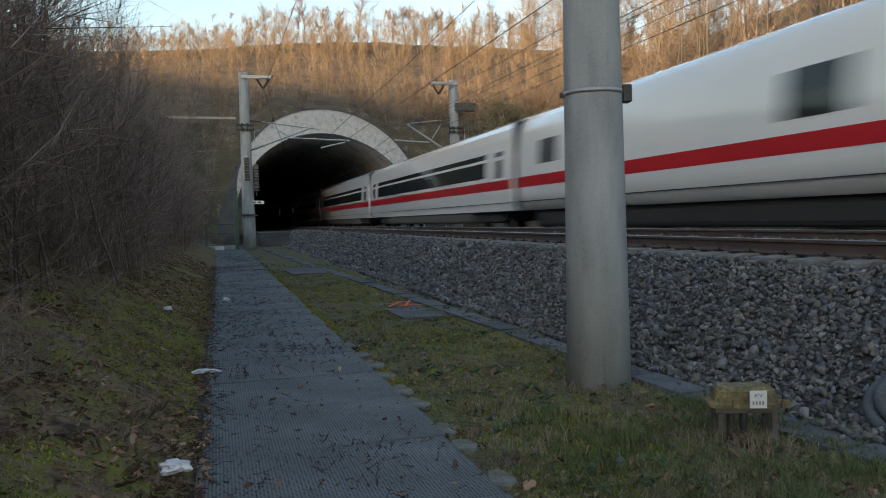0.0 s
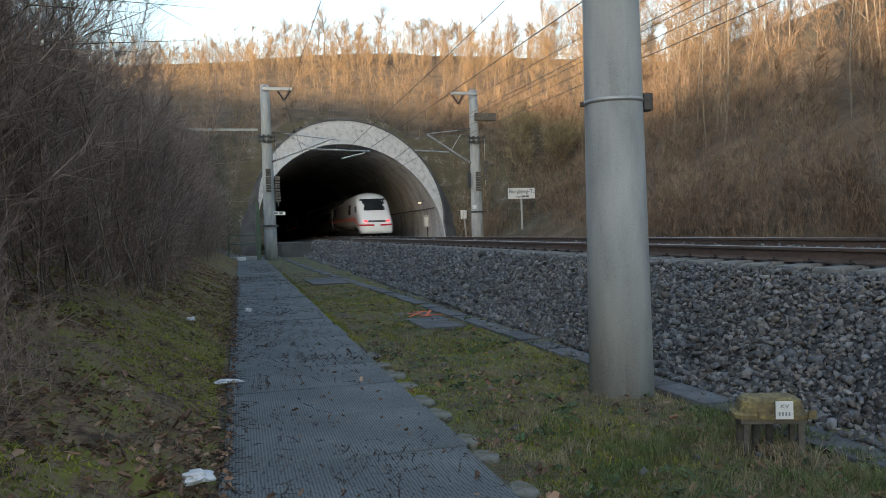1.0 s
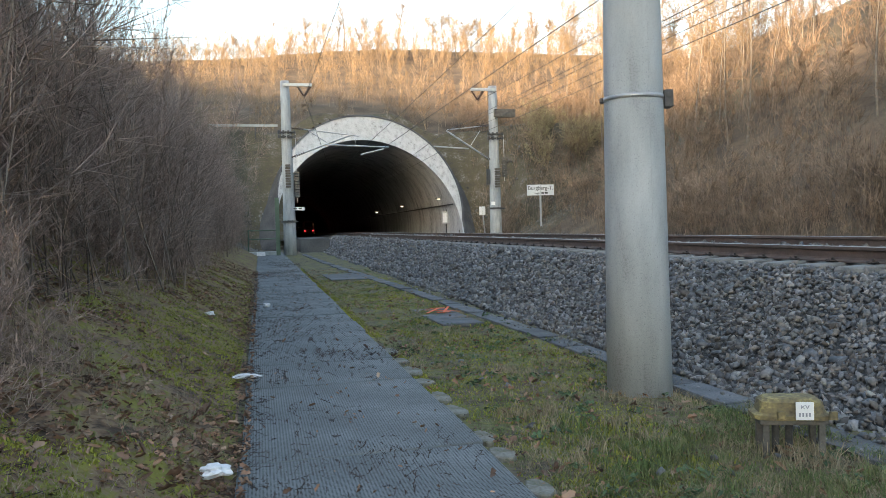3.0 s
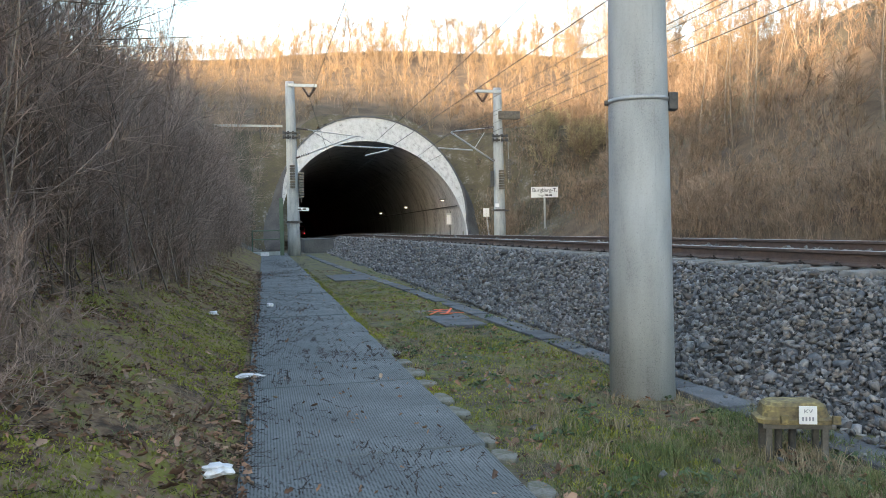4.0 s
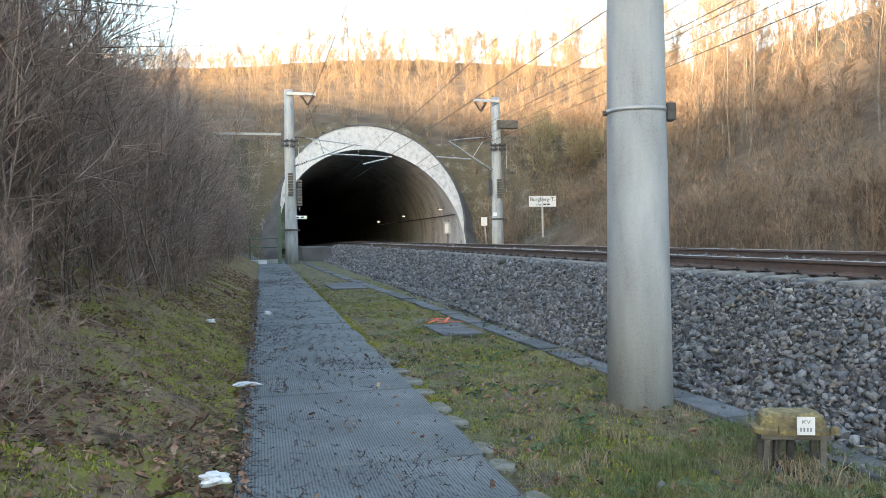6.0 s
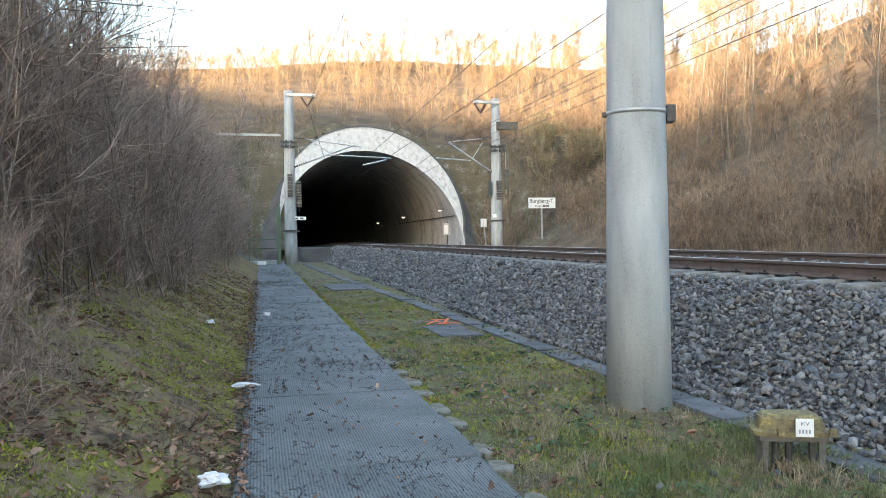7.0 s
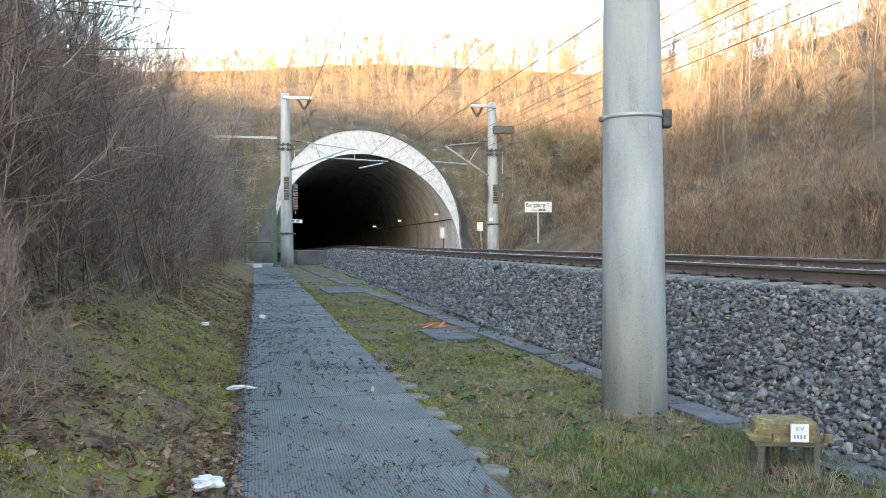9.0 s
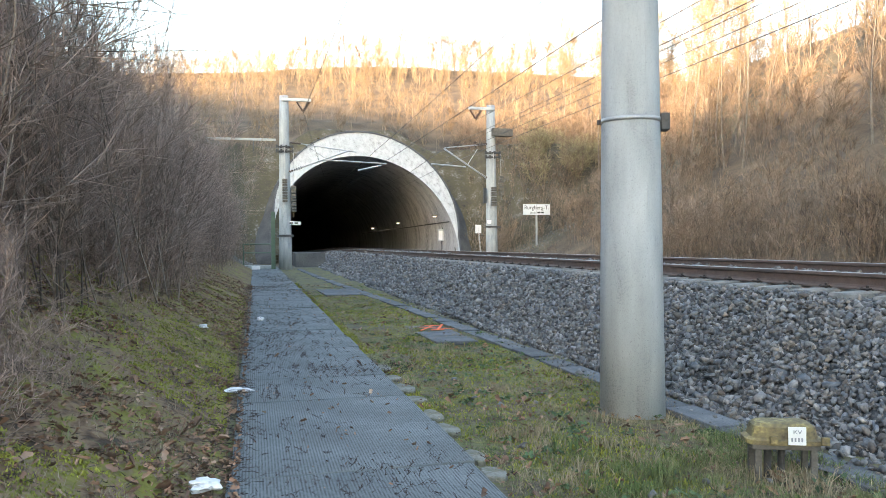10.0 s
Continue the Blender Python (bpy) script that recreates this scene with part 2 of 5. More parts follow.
def finish(ob, material_, parent=None, label="", smooth=False):
    if material_:
        ob.data.materials.append(material_)
    if smooth:
        ob.data.polygons.foreach_set("use_smooth", [True] * len(ob.data.polygons))
    if parent is not None:
        ob.parent = parent
    if label:
        tagged(ob, label)
    return ob


def part(name, bm, material_, parent=None, label="", smooth=False):
    me = bpy.data.meshes.new(name)
    bm.to_mesh(me)
    bm.free()
    return finish(new(name, me), material_, parent, label, smooth)


def arrays(name, verts, quads, material_, parent=None, label="", smooth=False):
    """A mesh from numpy arrays: faces of one size."""
    me = bpy.data.meshes.new(name)
    verts, quads = np.asarray(verts, np.float32), np.asarray(quads, np.int32)
    k = quads.shape[1]
    me.vertices.add(len(verts))
    me.vertices.foreach_set("co", verts.ravel())
    me.loops.add(quads.size)
    me.loops.foreach_set("vertex_index", quads.ravel())
    me.polygons.add(len(quads))
    me.polygons.foreach_set("loop_start", np.arange(0, quads.size, k, dtype=np.int32))
    me.update(calc_edges=True)
    return finish(new(name, me), material_, parent, label, smooth)


def box(bm, x0, y0, z0, x1, y1, z1, bevel=0.0, m=None):
    r = bmesh.ops.create_cube(bm, size=1.0)
    mat = Matrix.Translation(((x0 + x1) / 2, (y0 + y1) / 2, (z0 + z1) / 2)) @ Matrix.Diagonal((x1 - x0, y1 - y0, z1 - z0, 1))
    bmesh.ops.transform(bm, matrix=(m @ mat) if m else mat, verts=r["verts"])
    if bevel:
        edges = list({e for v in r["verts"] for e in v.link_edges})
        bmesh.ops.bevel(bm, geom=edges, offset=bevel, segments=2, affect="EDGES", profile=0.5)
    return bm


def tube(bm, p, q, r0, r1=None, n=8):
    """A round bar from p to q."""
    p, q = Vector(p), Vector(q)
    r1 = r0 if r1 is None else r1
    m = Matrix.Translation((p + q) / 2) @ (q - p).to_track_quat("Z", "Y").to_matrix().to_4x4()
    bmesh.ops.create_cone(bm, cap_ends=True, segments=n, radius1=r0, radius2=r1, depth=(q - p).length, matrix=m)
    return bm


def loft(bm, rings, closed=True, caps=True):
    """Skin a list of rings of equal length."""
    vs = [[bm.verts.new(p) for p in ring] for ring in rings]
    n = len(vs[0])
    for a, b in zip(vs, vs[1:]):
        for i in range(n if closed else n - 1):
            j = (i + 1) % n
            bm.faces.new((a[i], a[j], b[j], b[i]))
    if caps and closed:
        bm.faces.new(vs[0][::-1])
        bm.faces.new(vs[-1])
    bmesh.ops.recalc_face_normals(bm, faces=bm.faces)
    return bm


def on_line(off, y, z):
    return (off + LEAN * y, y, z)


# ---- ground: one sheet from the path to the hills ----
def smooth(a, b, x):
    t = np.clip((x - a) / (b - a), 0, 1)
    return t * t * (3 - 2 * t)


def waves(x, y, s, seed):
    """Cheap smooth unevenness."""
    return (np.sin(x * s * 1.3 + seed) * np.cos(y * s * 0.9 + seed * 2) + np.sin(x * s * 2.9 + y * s * 2.3 + seed * 3) * 0.5
            + np.sin(y * s * 4.1 - x * s * 3.3 + seed * 5) * 0.3) / 1.8


def ground_z(x, y):
    x, y = np.asarray(x, float), np.asarray(y, float)
    u = x - LEAN * y                                   # distance from the eye across the line
    z = -0.02 + 0.05 * smooth(1.6, 2.2, u) * waves(x, y, 1.1, 1.0)
    z = z + 0.45 * smooth(4.6, 7.0, u)                 # formation under the ballast
    left = np.clip(-0.16 - u, 0, None)
    z = z + np.where(left < 24, 0.47 * left, 0.47 * 24 + 0.23 * (left - 24)) + 0.10 * smooth(0.3, 2.5, left) * waves(x, y, 0.9, 2.0)
    right = np.clip(u - 18.3, 0, None)
    z = z + np.where(right < 40, 0.56 * right, 22.4 + 0.15 * (right - 40)) + 0.2 * smooth(0.5, 4, right) * waves(x, y, 0.5, 3.0)
    near_bore = 1 - smooth(9.3, 14.0, np.abs(x - 9.9))
    face = np.clip((y - 50.0 - 10.2 * near_bore) * (0.82 + 0.61 * near_bore), 0, 10.0 + 1.7 * near_bore * smooth(7, 3, np.abs(x - 9.9)) * smooth(84, 70, y) + 0.3 * waves(x, y, 0.3, 4.0))
    deep = np.clip(y - 69, 0, None)
    hill = face + np.where(deep < 45, 0.405 * deep, 18.2 + 0.16 * np.minimum(deep - 45, 60)) * smooth(0, 6, deep) * (0.86 + 0.14 * smooth(-12, 25, x))
    z = np.maximum(z, np.where(y > 48, hill, -9))
    ridge = 58.5 + 4 * waves(x, y, 0.03, 6.0) + 3.0 * waves(x, y, 0.13, 7.0)
    rough = smooth(-0.2, -0.6, u) * smooth(-7, -4, u) * 0.035 + smooth(1.6, 2.0, u) * smooth(3.6, 3.3, u) * 0.016
    z = z + rough * smooth(46, 40, y) * (waves(x, y, 4.3, 8.0) + 0.7 * waves(x, y, 9.1, 2.5))
    return np.minimum(z, ridge)


def build_ground():
    xs = np.concatenate([np.arange(-420, -60, 12.0), np.arange(-60, -8, 2.0), np.arange(-8, -3.6, 0.2), np.arange(-3.6, 4.0, 0.07), np.arange(4.0, 6, 0.2), np.arange(6, 20, 0.3), np.arange(20, 70, 2.0), np.arange(70, 700, 15.0)])
    ys = np.concatenate([np.arange(-500, -20, 15.0), np.arange(-20, -1, 1.0), np.arange(-1, 3, 0.25), np.arange(3, 13, 0.09), np.arange(13, 30, 0.25), np.arange(30, 58, 0.5), np.arange(58, 70, 0.25), np.arange(70, 75, 0.75), np.arange(75, 160, 3.0), np.arange(160, 900, 20.0)])
    X, Y = np.meshgrid(xs, ys)
    Z = ground_z(X, Y)
    nx = len(xs)
    v = np.stack([X, Y, Z], -1).reshape(-1, 3)
    i, j = np.meshgrid(np.arange(nx - 1), np.arange(len(ys) - 1))
    a = (j * nx + i).ravel()
    q = np.stack([a, a + 1, a + nx + 1, a + nx], 1)
    cx, cy = v[q, 0].mean(1), v[q, 1].mean(1)
    # the mouth of the tunnel is open
    cz = v[q, 2].mean(1)
    hole = (np.hypot(cx - OUT_X - LEAN * (cy - 60), cz - OUT_Z) < OUT_R + 0.15) & (cy > 60.2) & (cy < 69) | (np.abs(cx - 9.9) < 7.2) & (cy > 60.2) & (cy < 69) & (cz < 4)
    hole &= cx > 3.1
    q, cx, cy = q[~hole], cx[~hole], cy[~hole]
    ob = arrays("ground", v, q, None, smooth=True)
    u = cx - LEAN * cy
    slot = np.where(u < -0.2, 1, np.where(u < 5, 0, 2))
    slot = np.where((cy > 49) & (cy < 69), 3, slot)
    slot = np.where((u < -6) | (cy > 69), 2, slot)
    for m in (M_GRASS, M_BANK, M_HILL, M_SCREE):
        ob.data.materials.append(m)
    ob.data.polygons.foreach_set("material_index", slot.astype(np.int32))
    tagged(ob, "grassy mossy ground with leaf litter rising to banks", "ground", kind="structure")


build_ground()


# ---- tunnel ----
def foot_angle(cz, r, z):
    return math.acos(max(-1, min(1, (z - cz) / r)))


def build_tunnel():
    n = 61

    def cut(x, z, back=0.0):
        """On the sloping face of the portal."""
        y = PORTAL_Y + 0.7 * (z - 1.0) + back
        return (x + LEAN * (y - 60), y, z)

    ia, oa = foot_angle(IN_Z, IN_R, 0.2), foot_angle(OUT_Z, OUT_R, 0.2)
    inner = [(IN_X + IN_R * math.sin(a), IN_Z + IN_R * math.cos(a)) for a in np.linspace(-ia, ia, n)]
    outer = []
    for k, a in enumerate(np.linspace(-oa, oa, n)):
        x, z = OUT_X + OUT_R * math.sin(a), OUT_Z + OUT_R * math.cos(a)
        d = math.hypot(x - IN_X, z - IN_Z)
        if d < IN_R + 0.12:
            x, z = IN_X + (x - IN_X) * (IN_R + 0.12) / d, IN_Z + (z - IN_Z) * (IN_R + 0.12) / d
        outer.append((x, max(z, 0.1)))
    # lining: inside skin along the bore
    bm = bmesh.new()
    rings = [[cut(x, z) for x, z in inner]]
    for y in list(np.arange(70, 130, 10.0)) + list(np.arange(150, TUNNEL_END, 60.0)) + [TUNNEL_END]:
        rings.append([(x + LEAN * (y - 60), y, z + fall(y)) for x, z in inner])
    vs = [[bm.verts.new(p) for p in r] for r in rings]
    for a, b in zip(vs, vs[1:]):
        for i in range(n - 1):
            bm.faces.new((a[i], b[i], b[i + 1], a[i + 1]))
    bm.faces.new(vs[-1])
    lining = part("tunnel_lining", bm, M_LINING, smooth=True)
    tagged(lining, "curved grey concrete tunnel wall streaked with soot", "tunnel wall", kind="structure")
    # floor of the bore
    bm = bmesh.new()
    rows = []
    for y in list(np.arange(PORTAL_Y - 0.3, 140, 6.0)) + [TUNNEL_END]:
        dx = LEAN * (y - 60)
        rows.append([(IN_X - 7.4 + dx, y, 0.75 + fall(y)), (IN_X - 3.6 + dx, y, 0.75 + fall(y)), (IN_X - 3.5 + dx, y, 0.5 + fall(y)), (IN_X + 7.5 + dx, y, 0.5 + fall(y))])
    loft(bm, rows, closed=False)
    tagged(part("tunnel_floor", bm, M_FLANK), "dark concrete tunnel floor with raised walkway", "floor", kind="structure")
    # the pale crescent face, its rim, and the dark collar behind it
    portal = thing("tunnel_portal", "pale weathered concrete tunnel portal with crescent face", "tunnel portal", kind="structure")
    bm = bmesh.new()
    loft(bm, [[cut(*p) for p in inner], [cut(*p) for p in outer]], closed=False)
    part("face", bm, M_PORTAL, portal)
    bm = bmesh.new()
    grown = [(OUT_X + (x - OUT_X) * 1.018, OUT_Z + (z - OUT_Z) * 1.018) for x, z in outer]
    loft(bm, [[cut(x, z, -0.10) for x, z in outer], [cut(x, z, -0.10) for x, z in grown], [cut(x, z, 0.5) for x, z in grown]], closed=False)
    part("rim", bm, M_FLANK, portal, "thin dark weathered rim")
    bm = bmesh.new()
    rear = []
    for x, z in grown:
        w = 1.0 + 0.20 * (1 - float(smooth(0.5, 8.5, z)))
        rear.append(cut(OUT_X + (x - OUT_X) * w, z, 1.2))
    loft(bm, [[cut(x, z, 0.1) for x, z in grown], rear], closed=False)
    part("collar", bm, M_FLANK, portal, "dark damp concrete collar", smooth=True)
    # guard rail on the ledge above the mouth
    g = thing("guard_rail", "pale steel guard rail along the ledge above the tunnel", "guard rail")
    for xx in np.arange(-16, 3, 3.8):
        bm = bmesh.new()
        box(bm, xx, 66.0, 10.22, xx + 3.79, 66.06, 10.42, 0.02)
        part("beam", bm, M_CONCRETE, g)
        bm = bmesh.new()
        box(bm, xx + 1.9, 66.07, 9.2, xx + 2.0, 66.17, 10.4)
        part("post", bm, M_FLANK, g)
    return portal


build_tunnel()


# ---- ballast, tracks ----
BALLAST = [(3.90, -0.04), (4.25, 0.09), (4.9, 0.46), (5.35, 0.73), (5.65, 0.88), (5.85, 0.90), (6.4, 0.90), (7.0, 0.99), (7.7, 1.045), (8.4, 1.03), (8.9, 0.86), (9.6, 0.74), (12.9, 0.74), (13.5, 0.62), (15.0, 0.32), (18.0, 0.40)]


def ballast_z(u):
    return np.interp(u, [p[0] for p in BALLAST], [p[1] for p in BALLAST])


def build_ballast():
    us = np.concatenate([np.arange(3.90, 9.8, 0.12), np.arange(9.8, 18.01, 0.4)])
    ys = np.concatenate([np.arange(-60, 0, 5.0), np.arange(0, 40, 0.25), np.arange(40, 75, 1.0), np.arange(75, 200, 10.0), [400.0, TUNNEL_END - 5]])
    U, Y = np.meshgrid(us, ys)
    Z = ballast_z(U) + 0.03 * waves(U, Y, 3.0, 1.0) + np.vectorize(fall)(Y)
    v = np.stack([U + LEAN * Y, Y, Z], -1).reshape(-1, 3)
    nx = len(us)
    i, j = np.meshgrid(np.arange(nx - 1), np.arange(len(ys) - 1))
    a = (j * nx + i).ravel()
    q = np.stack([a, a + 1, a + nx + 1, a + nx], 1)
    cy, cu = v[q, 1].mean(1), v[q, 0].mean(1) - LEAN * v[q, 1].mean(1)
    keep = ~((cy > PORTAL_Y - 1) & ((cu > 15.6) | (cu < 5.2)))
    ob = arrays("shaded_ballast_bed", v, q[keep], M_BED_SHADE, smooth=True)
    tagged(ob, "long bed of broken stone under the tracks, coloured dark as shaded gaps", "ballast", kind="structure")


build_ballast()


def scatter(proto_list, places):
    """Many copies of small meshes as one: proto = (verts, faces); places = (proto index, 3x3, offset) arrays."""
    vs, fs, base = [], [], 0
    idx, mats, offs = places
    for k, (pv, pf) in enumerate(proto_list):
        sel = np.nonzero(idx == k)[0]
        if not len(sel):
            continue
        w = np.einsum("nij,vj->nvi", mats[sel], pv) + offs[sel][:, None, :]
        f = pf[None] + (base + np.arange(len(sel)) * len(pv))[:, None, None]
        vs.append(w.reshape(-1, 3))
        fs.append(f.reshape(-1, pf.shape[1]))
        base += len(sel) * len(pv)
    return np.concatenate(vs), np.concatenate(fs)


def turns(rng, n, tilt=math.pi):
    """Random turns as 3x3 arrays."""
    a, b, c = rng.uniform(0, 2 * math.pi, n), rng.uniform(-tilt, tilt, n), rng.uniform(-tilt, tilt, n)
    ca, sa, cb, sb, cc, sc = np.cos(a), np.sin(a), np.cos(b), np.sin(b), np.cos(c), np.sin(c)
    z = np.zeros(n)
    o = np.ones(n)
    rz = np.stack([np.stack([ca, -sa, z], -1), np.stack([sa, ca, z], -1), np.stack([z, z, o], -1)], -2)
    rx = np.stack([np.stack([o, z, z], -1), np.stack([z, cb, -sb], -1), np.stack([z, sb, cb], -1)], -2)
    ry = np.stack([np.stack([cc, z, sc], -1), np.stack([z, o, z], -1), np.stack([-sc, z, cc], -1)], -2)
    return rz @ rx @ ry


def rock_protos(rng, count=14):
    """Angular broken stones: hulls of a few points in a flat box."""
    out = []
    while len(out) < count:
        bm = bmesh.new()
        shape = np.array([1.05, rng.uniform(0.62, 0.92), rng.uniform(0.5, 0.75)])
        d = rng.normal(size=(9, 3))
        d /= (np.abs(d) ** 5).sum(1, keepdims=True) ** (1 / 5)
        for p in d * rng.uniform(0.85, 1.08, (9, 1)) * shape:
            bm.verts.new(p)
        bmesh.ops.convex_hull(bm, input=bm.verts[:])
        bmesh.ops.delete(bm, geom=[v for v in bm.verts if not v.link_faces], context="VERTS")
        bmesh.ops.triangulate(bm, faces=bm.faces[:])
        bm.verts.index_update()
        out.append((np.array([v.co[:] for v in bm.verts]), np.array([[v.index for v in f.verts] for f in bm.faces])))
        bm.free()
    return out


def build_stones():
    rng = np.random.default_rng(3)
    protos = rock_protos(rng)
    us, ys, rs = [], [], []

    def fill(u0, u1, y0, y1, pitch, size):
        n = int((u1 - u0) * (y1 - y0) / pitch ** 2)
        us.append(rng.uniform(u0, u1, n)), ys.append(rng.uniform(y0, y1, n)), rs.append(size * np.exp(rng.normal(0, 0.28, n)))

    fill(3.86, 5.78, 2.5, 13, 0.0345, 0.031)
    fill(3.86, 5.78, 13, 24, 0.050, 0.040)
    fill(3.90, 6.0, 24, 42, 0.090, 0.052)
    fill(3.95, 6.0, 42, 62, 0.13, 0.06)
    fill(5.7, 6.28, 5, 30, 0.050, 0.024)
    fill(6.6, 7.75, 5, 30, 0.062, 0.029)
    fill(7.0, 7.75, 30, 58, 0.12, 0.045)
    fill(7.95, 9.4, 6, 30, 0.12, 0.05)
    fill(3.55, 4.0, 3, 20, 0.14, 0.020)
    fill(1.75, 3.6, 3.2, 9, 0.55, 0.026)
    u, y, r = np.concatenate(us), np.concatenate(ys), np.concatenate(rs)
    z = np.where(u < 3.9, 0.01, ballast_z(u) + 0.03 * waves(u, y, 3.0, 1.0)) + rng.uniform(-0.2, 0.8, len(u)) * r
    m = turns(rng, len(u)) * r[:, None, None]
    offs = np.stack([u + LEAN * y, y, z], -1)
    v, f = scatter(protos, (rng.integers(0, len(protos), len(u)), m, offs))
    tagged(arrays("ballast_stones", v, f, M_STONE), "loose angular grey ballast stones", "gravel", kind="stuff")


build_stones()

RAIL_SECTION = [(-0.075, 0), (0.075, 0), (0.075, 0.012), (0.02, 0.03), (0.010, 0.05), (0.010, 0.125), (0.036, 0.137), (0.036, 0.166), (0.028, 0.172),
                (-0.028, 0.172), (-0.036, 0.166), (-0.036, 0.137), (-0.010, 0.125), (-0.010, 0.05), (-0.02, 0.03), (-0.075, 0.012)]


def build_track(mid, top, cant, label, y0, y1):
    track = thing("railway_track", label, "railway track", "railway tracks", kind="structure")
    for side in (-0.7535, 0.7535):
        ys = [-60, 20, 75] + list(np.arange(90, 200, 15.0)) + [400, TUNNEL_END - 4]
        bm = bmesh.new()
        loft(bm, [[(mid + side + px + LEAN * y, y, top + side * cant - 0.172 + pz + fall(y)) for px, pz in RAIL_SECTION] for y in ys])
        rail = part("rail", bm, M_RAIL, track)
        bm = bmesh.new()
        loft(bm, [[(mid + side + px + LEAN * y, y, top + side * cant + pz + fall(y)) for px, pz in ((-0.03, 0.0), (0.03, 0.0), (0.026, 0.003), (-0.026, 0.003))] for y in ys])
        part("running_surface", bm, M_RAILTOP, rail, "bright worn running surface")
    # concrete sleepers with their rail clips
    bm = bmesh.new()
    rings = []
    for x, w, z in ((-1.3, 0.13, 0.0), (-1.28, 0.15, 0.03), (-0.55, 0.15, 0.03), (-0.3, 0.11, -0.02), (0.3, 0.11, -0.02), (0.55, 0.15, 0.03), (1.28, 0.15, 0.03), (1.3, 0.13, 0.0)):
        rings.append([(x, -w, -0.2), (x, w, -0.2), (x, w * 0.75, z - 0.02), (x, w * 0.6, z), (x, -w * 0.6, z), (x, -w * 0.75, z - 0.02)])
    loft(bm, rings)
    base = part("sleeper", bm, M_SLEEPER)
    bm = bmesh.new()
    for sx in (-1, 1):
        for sy in (-1, 1):
            tube(bm, (sx * 0.09, sy * 0.02, 0.03), (sx * 0.16, sy * 0.075, 0.055), 0.012, n=4)
            tube(bm, (sx * 0.16, sy * 0.075, 0.055), (sx * 0.19, sy * 0.03, 0.05), 0.012, n=4)
            tube(bm, (sx * 0.19, sy * 0.03, 0.05), (sx * 0.12, 0, 0.045), 0.012, n=4)
        tube(bm, (sx * 0.135, 0, 0.0), (sx * 0.135, 0, 0.085), 0.016, n=6)
    box(bm, -0.19, -0.07, -0.005, 0.19, 0.07, 0.02)
    clip = part("rail_clip", bm, M_CLIP, base)
    k = 0
    for y in np.arange(y0, y1, 0.6):
        s = base if k == 0 else base.copy()
        if k:
            scene.collection.objects.link(s)
        s.parent = track
        s.matrix_basis = pose(*on_line(mid, y, top - 0.197), 0, -math.degrees(cant), -HEAD)
        for side in (-0.7535, 0.7535):
            c = clip if (k == 0 and side < 0) else clip.copy()
            if c is not clip:
                scene.collection.objects.link(c)
            c.parent = s
            c.matrix_basis = pose(side, 0, 0.0)
        k += 1
    return track


build_track(TRACK_1, RAIL_1, CANT, "near ballasted track with rusty rails on concrete sleepers", 3.0, 62)
build_track(TRACK_2, RAIL_2, 0.0, "far ballasted track with rusty rails on concrete sleepers", 6.0, 62)


# ---- path of grating mats, cable trough ----
def build_path():
    path = thing("path", "narrow service path of grey plastic grating mats", "path", kind="structure")
    rng = random.Random(5)
    bm = bmesh.new()
    box(bm, 0, 0, -0.04, 1.60, 1.195, 0.0, 0.006)
    me = None
    for i, y in enumerate(np.arange(-1.0, 53.0, 1.2)):
        if me is None:
            ob = part("grating_mat", bm, M_GRATE, path)
            me = ob.data
        else:
            ob = new("grating_mat", me)
            ob.parent = path
        ob.matrix_basis = pose(-0.175 + LEAN * y + rng.uniform(-0.012, 0.012), y, 0.025 + rng.uniform(0, 0.008), rng.uniform(-0.25, 0.25), rng.uniform(-0.25, 0.25), -HEAD)


build_path()


def build_trough():
    trough = thing("cable_trough", "dark concrete cable trough lids set in the grass", "cable trough", kind="structure")
    rng = random.Random(6)

    def slab(x, y, w, d, z=0.012):
        bm = bmesh.new()
        box(bm, -w / 2, -d / 2, -0.06, w / 2, d / 2, 0, 0.012)
        ob = part("lid", bm, M_SLAB, trough)
        ob.matrix_basis = pose(x, y, z + rng.uniform(-0.006, 0.01), rng.uniform(-0.6, 0.6), rng.uniform(-0.8, 0.8), rng.uniform(-1.2, 1.2))

    for y in np.arange(3.35, 48, 0.8):
        slab(3.78 + 0.10 * math.sin(y * 0.13) - (0.006 * y), y, 0.31, 0.77)
    for y in (11.6, 12.35, 13.1):
        slab(3.18, y, 0.66, 0.73)
    for y in (23.0, 23.8, 24.6, 25.4):
        slab(2.95, y, 1.05, 0.78)


build_trough()


def build_edging():
    edging = thing("path_edging", "broken pale concrete edging along the path", "edging", kind="structure")
    rng = random.Random(8)
    y = 3.2
    while y < 9.5:
        d = rng.uniform(0.28, 0.62)
        bm = bmesh.new()
        w = rng.uniform(0.06, 0.10)
        n = 9
        ring = [(w * math.cos(2 * math.pi * i / n) * rng.uniform(0.8, 1.15), d / 2 * math.sin(2 * math.pi * i / n) * rng.uniform(0.85, 1.05)) for i in range(n)]
        loft(bm, [[(px, py, -0.07) for px, py in ring], [(px, py, -0.008) for px, py in ring], [(px * 0.9, py * 0.95, 0.0) for px, py in ring]])
        ob = part("concrete_piece", bm, M_EDGING, edging)
        ob.matrix_basis = pose(1.495 + LEAN * y, y, 0.012, rng.uniform(-2, 2), rng.uniform(-3, 3), rng.uniform(-6, 6))
        y += d + rng.uniform(0.02, 0.5)


build_edging()


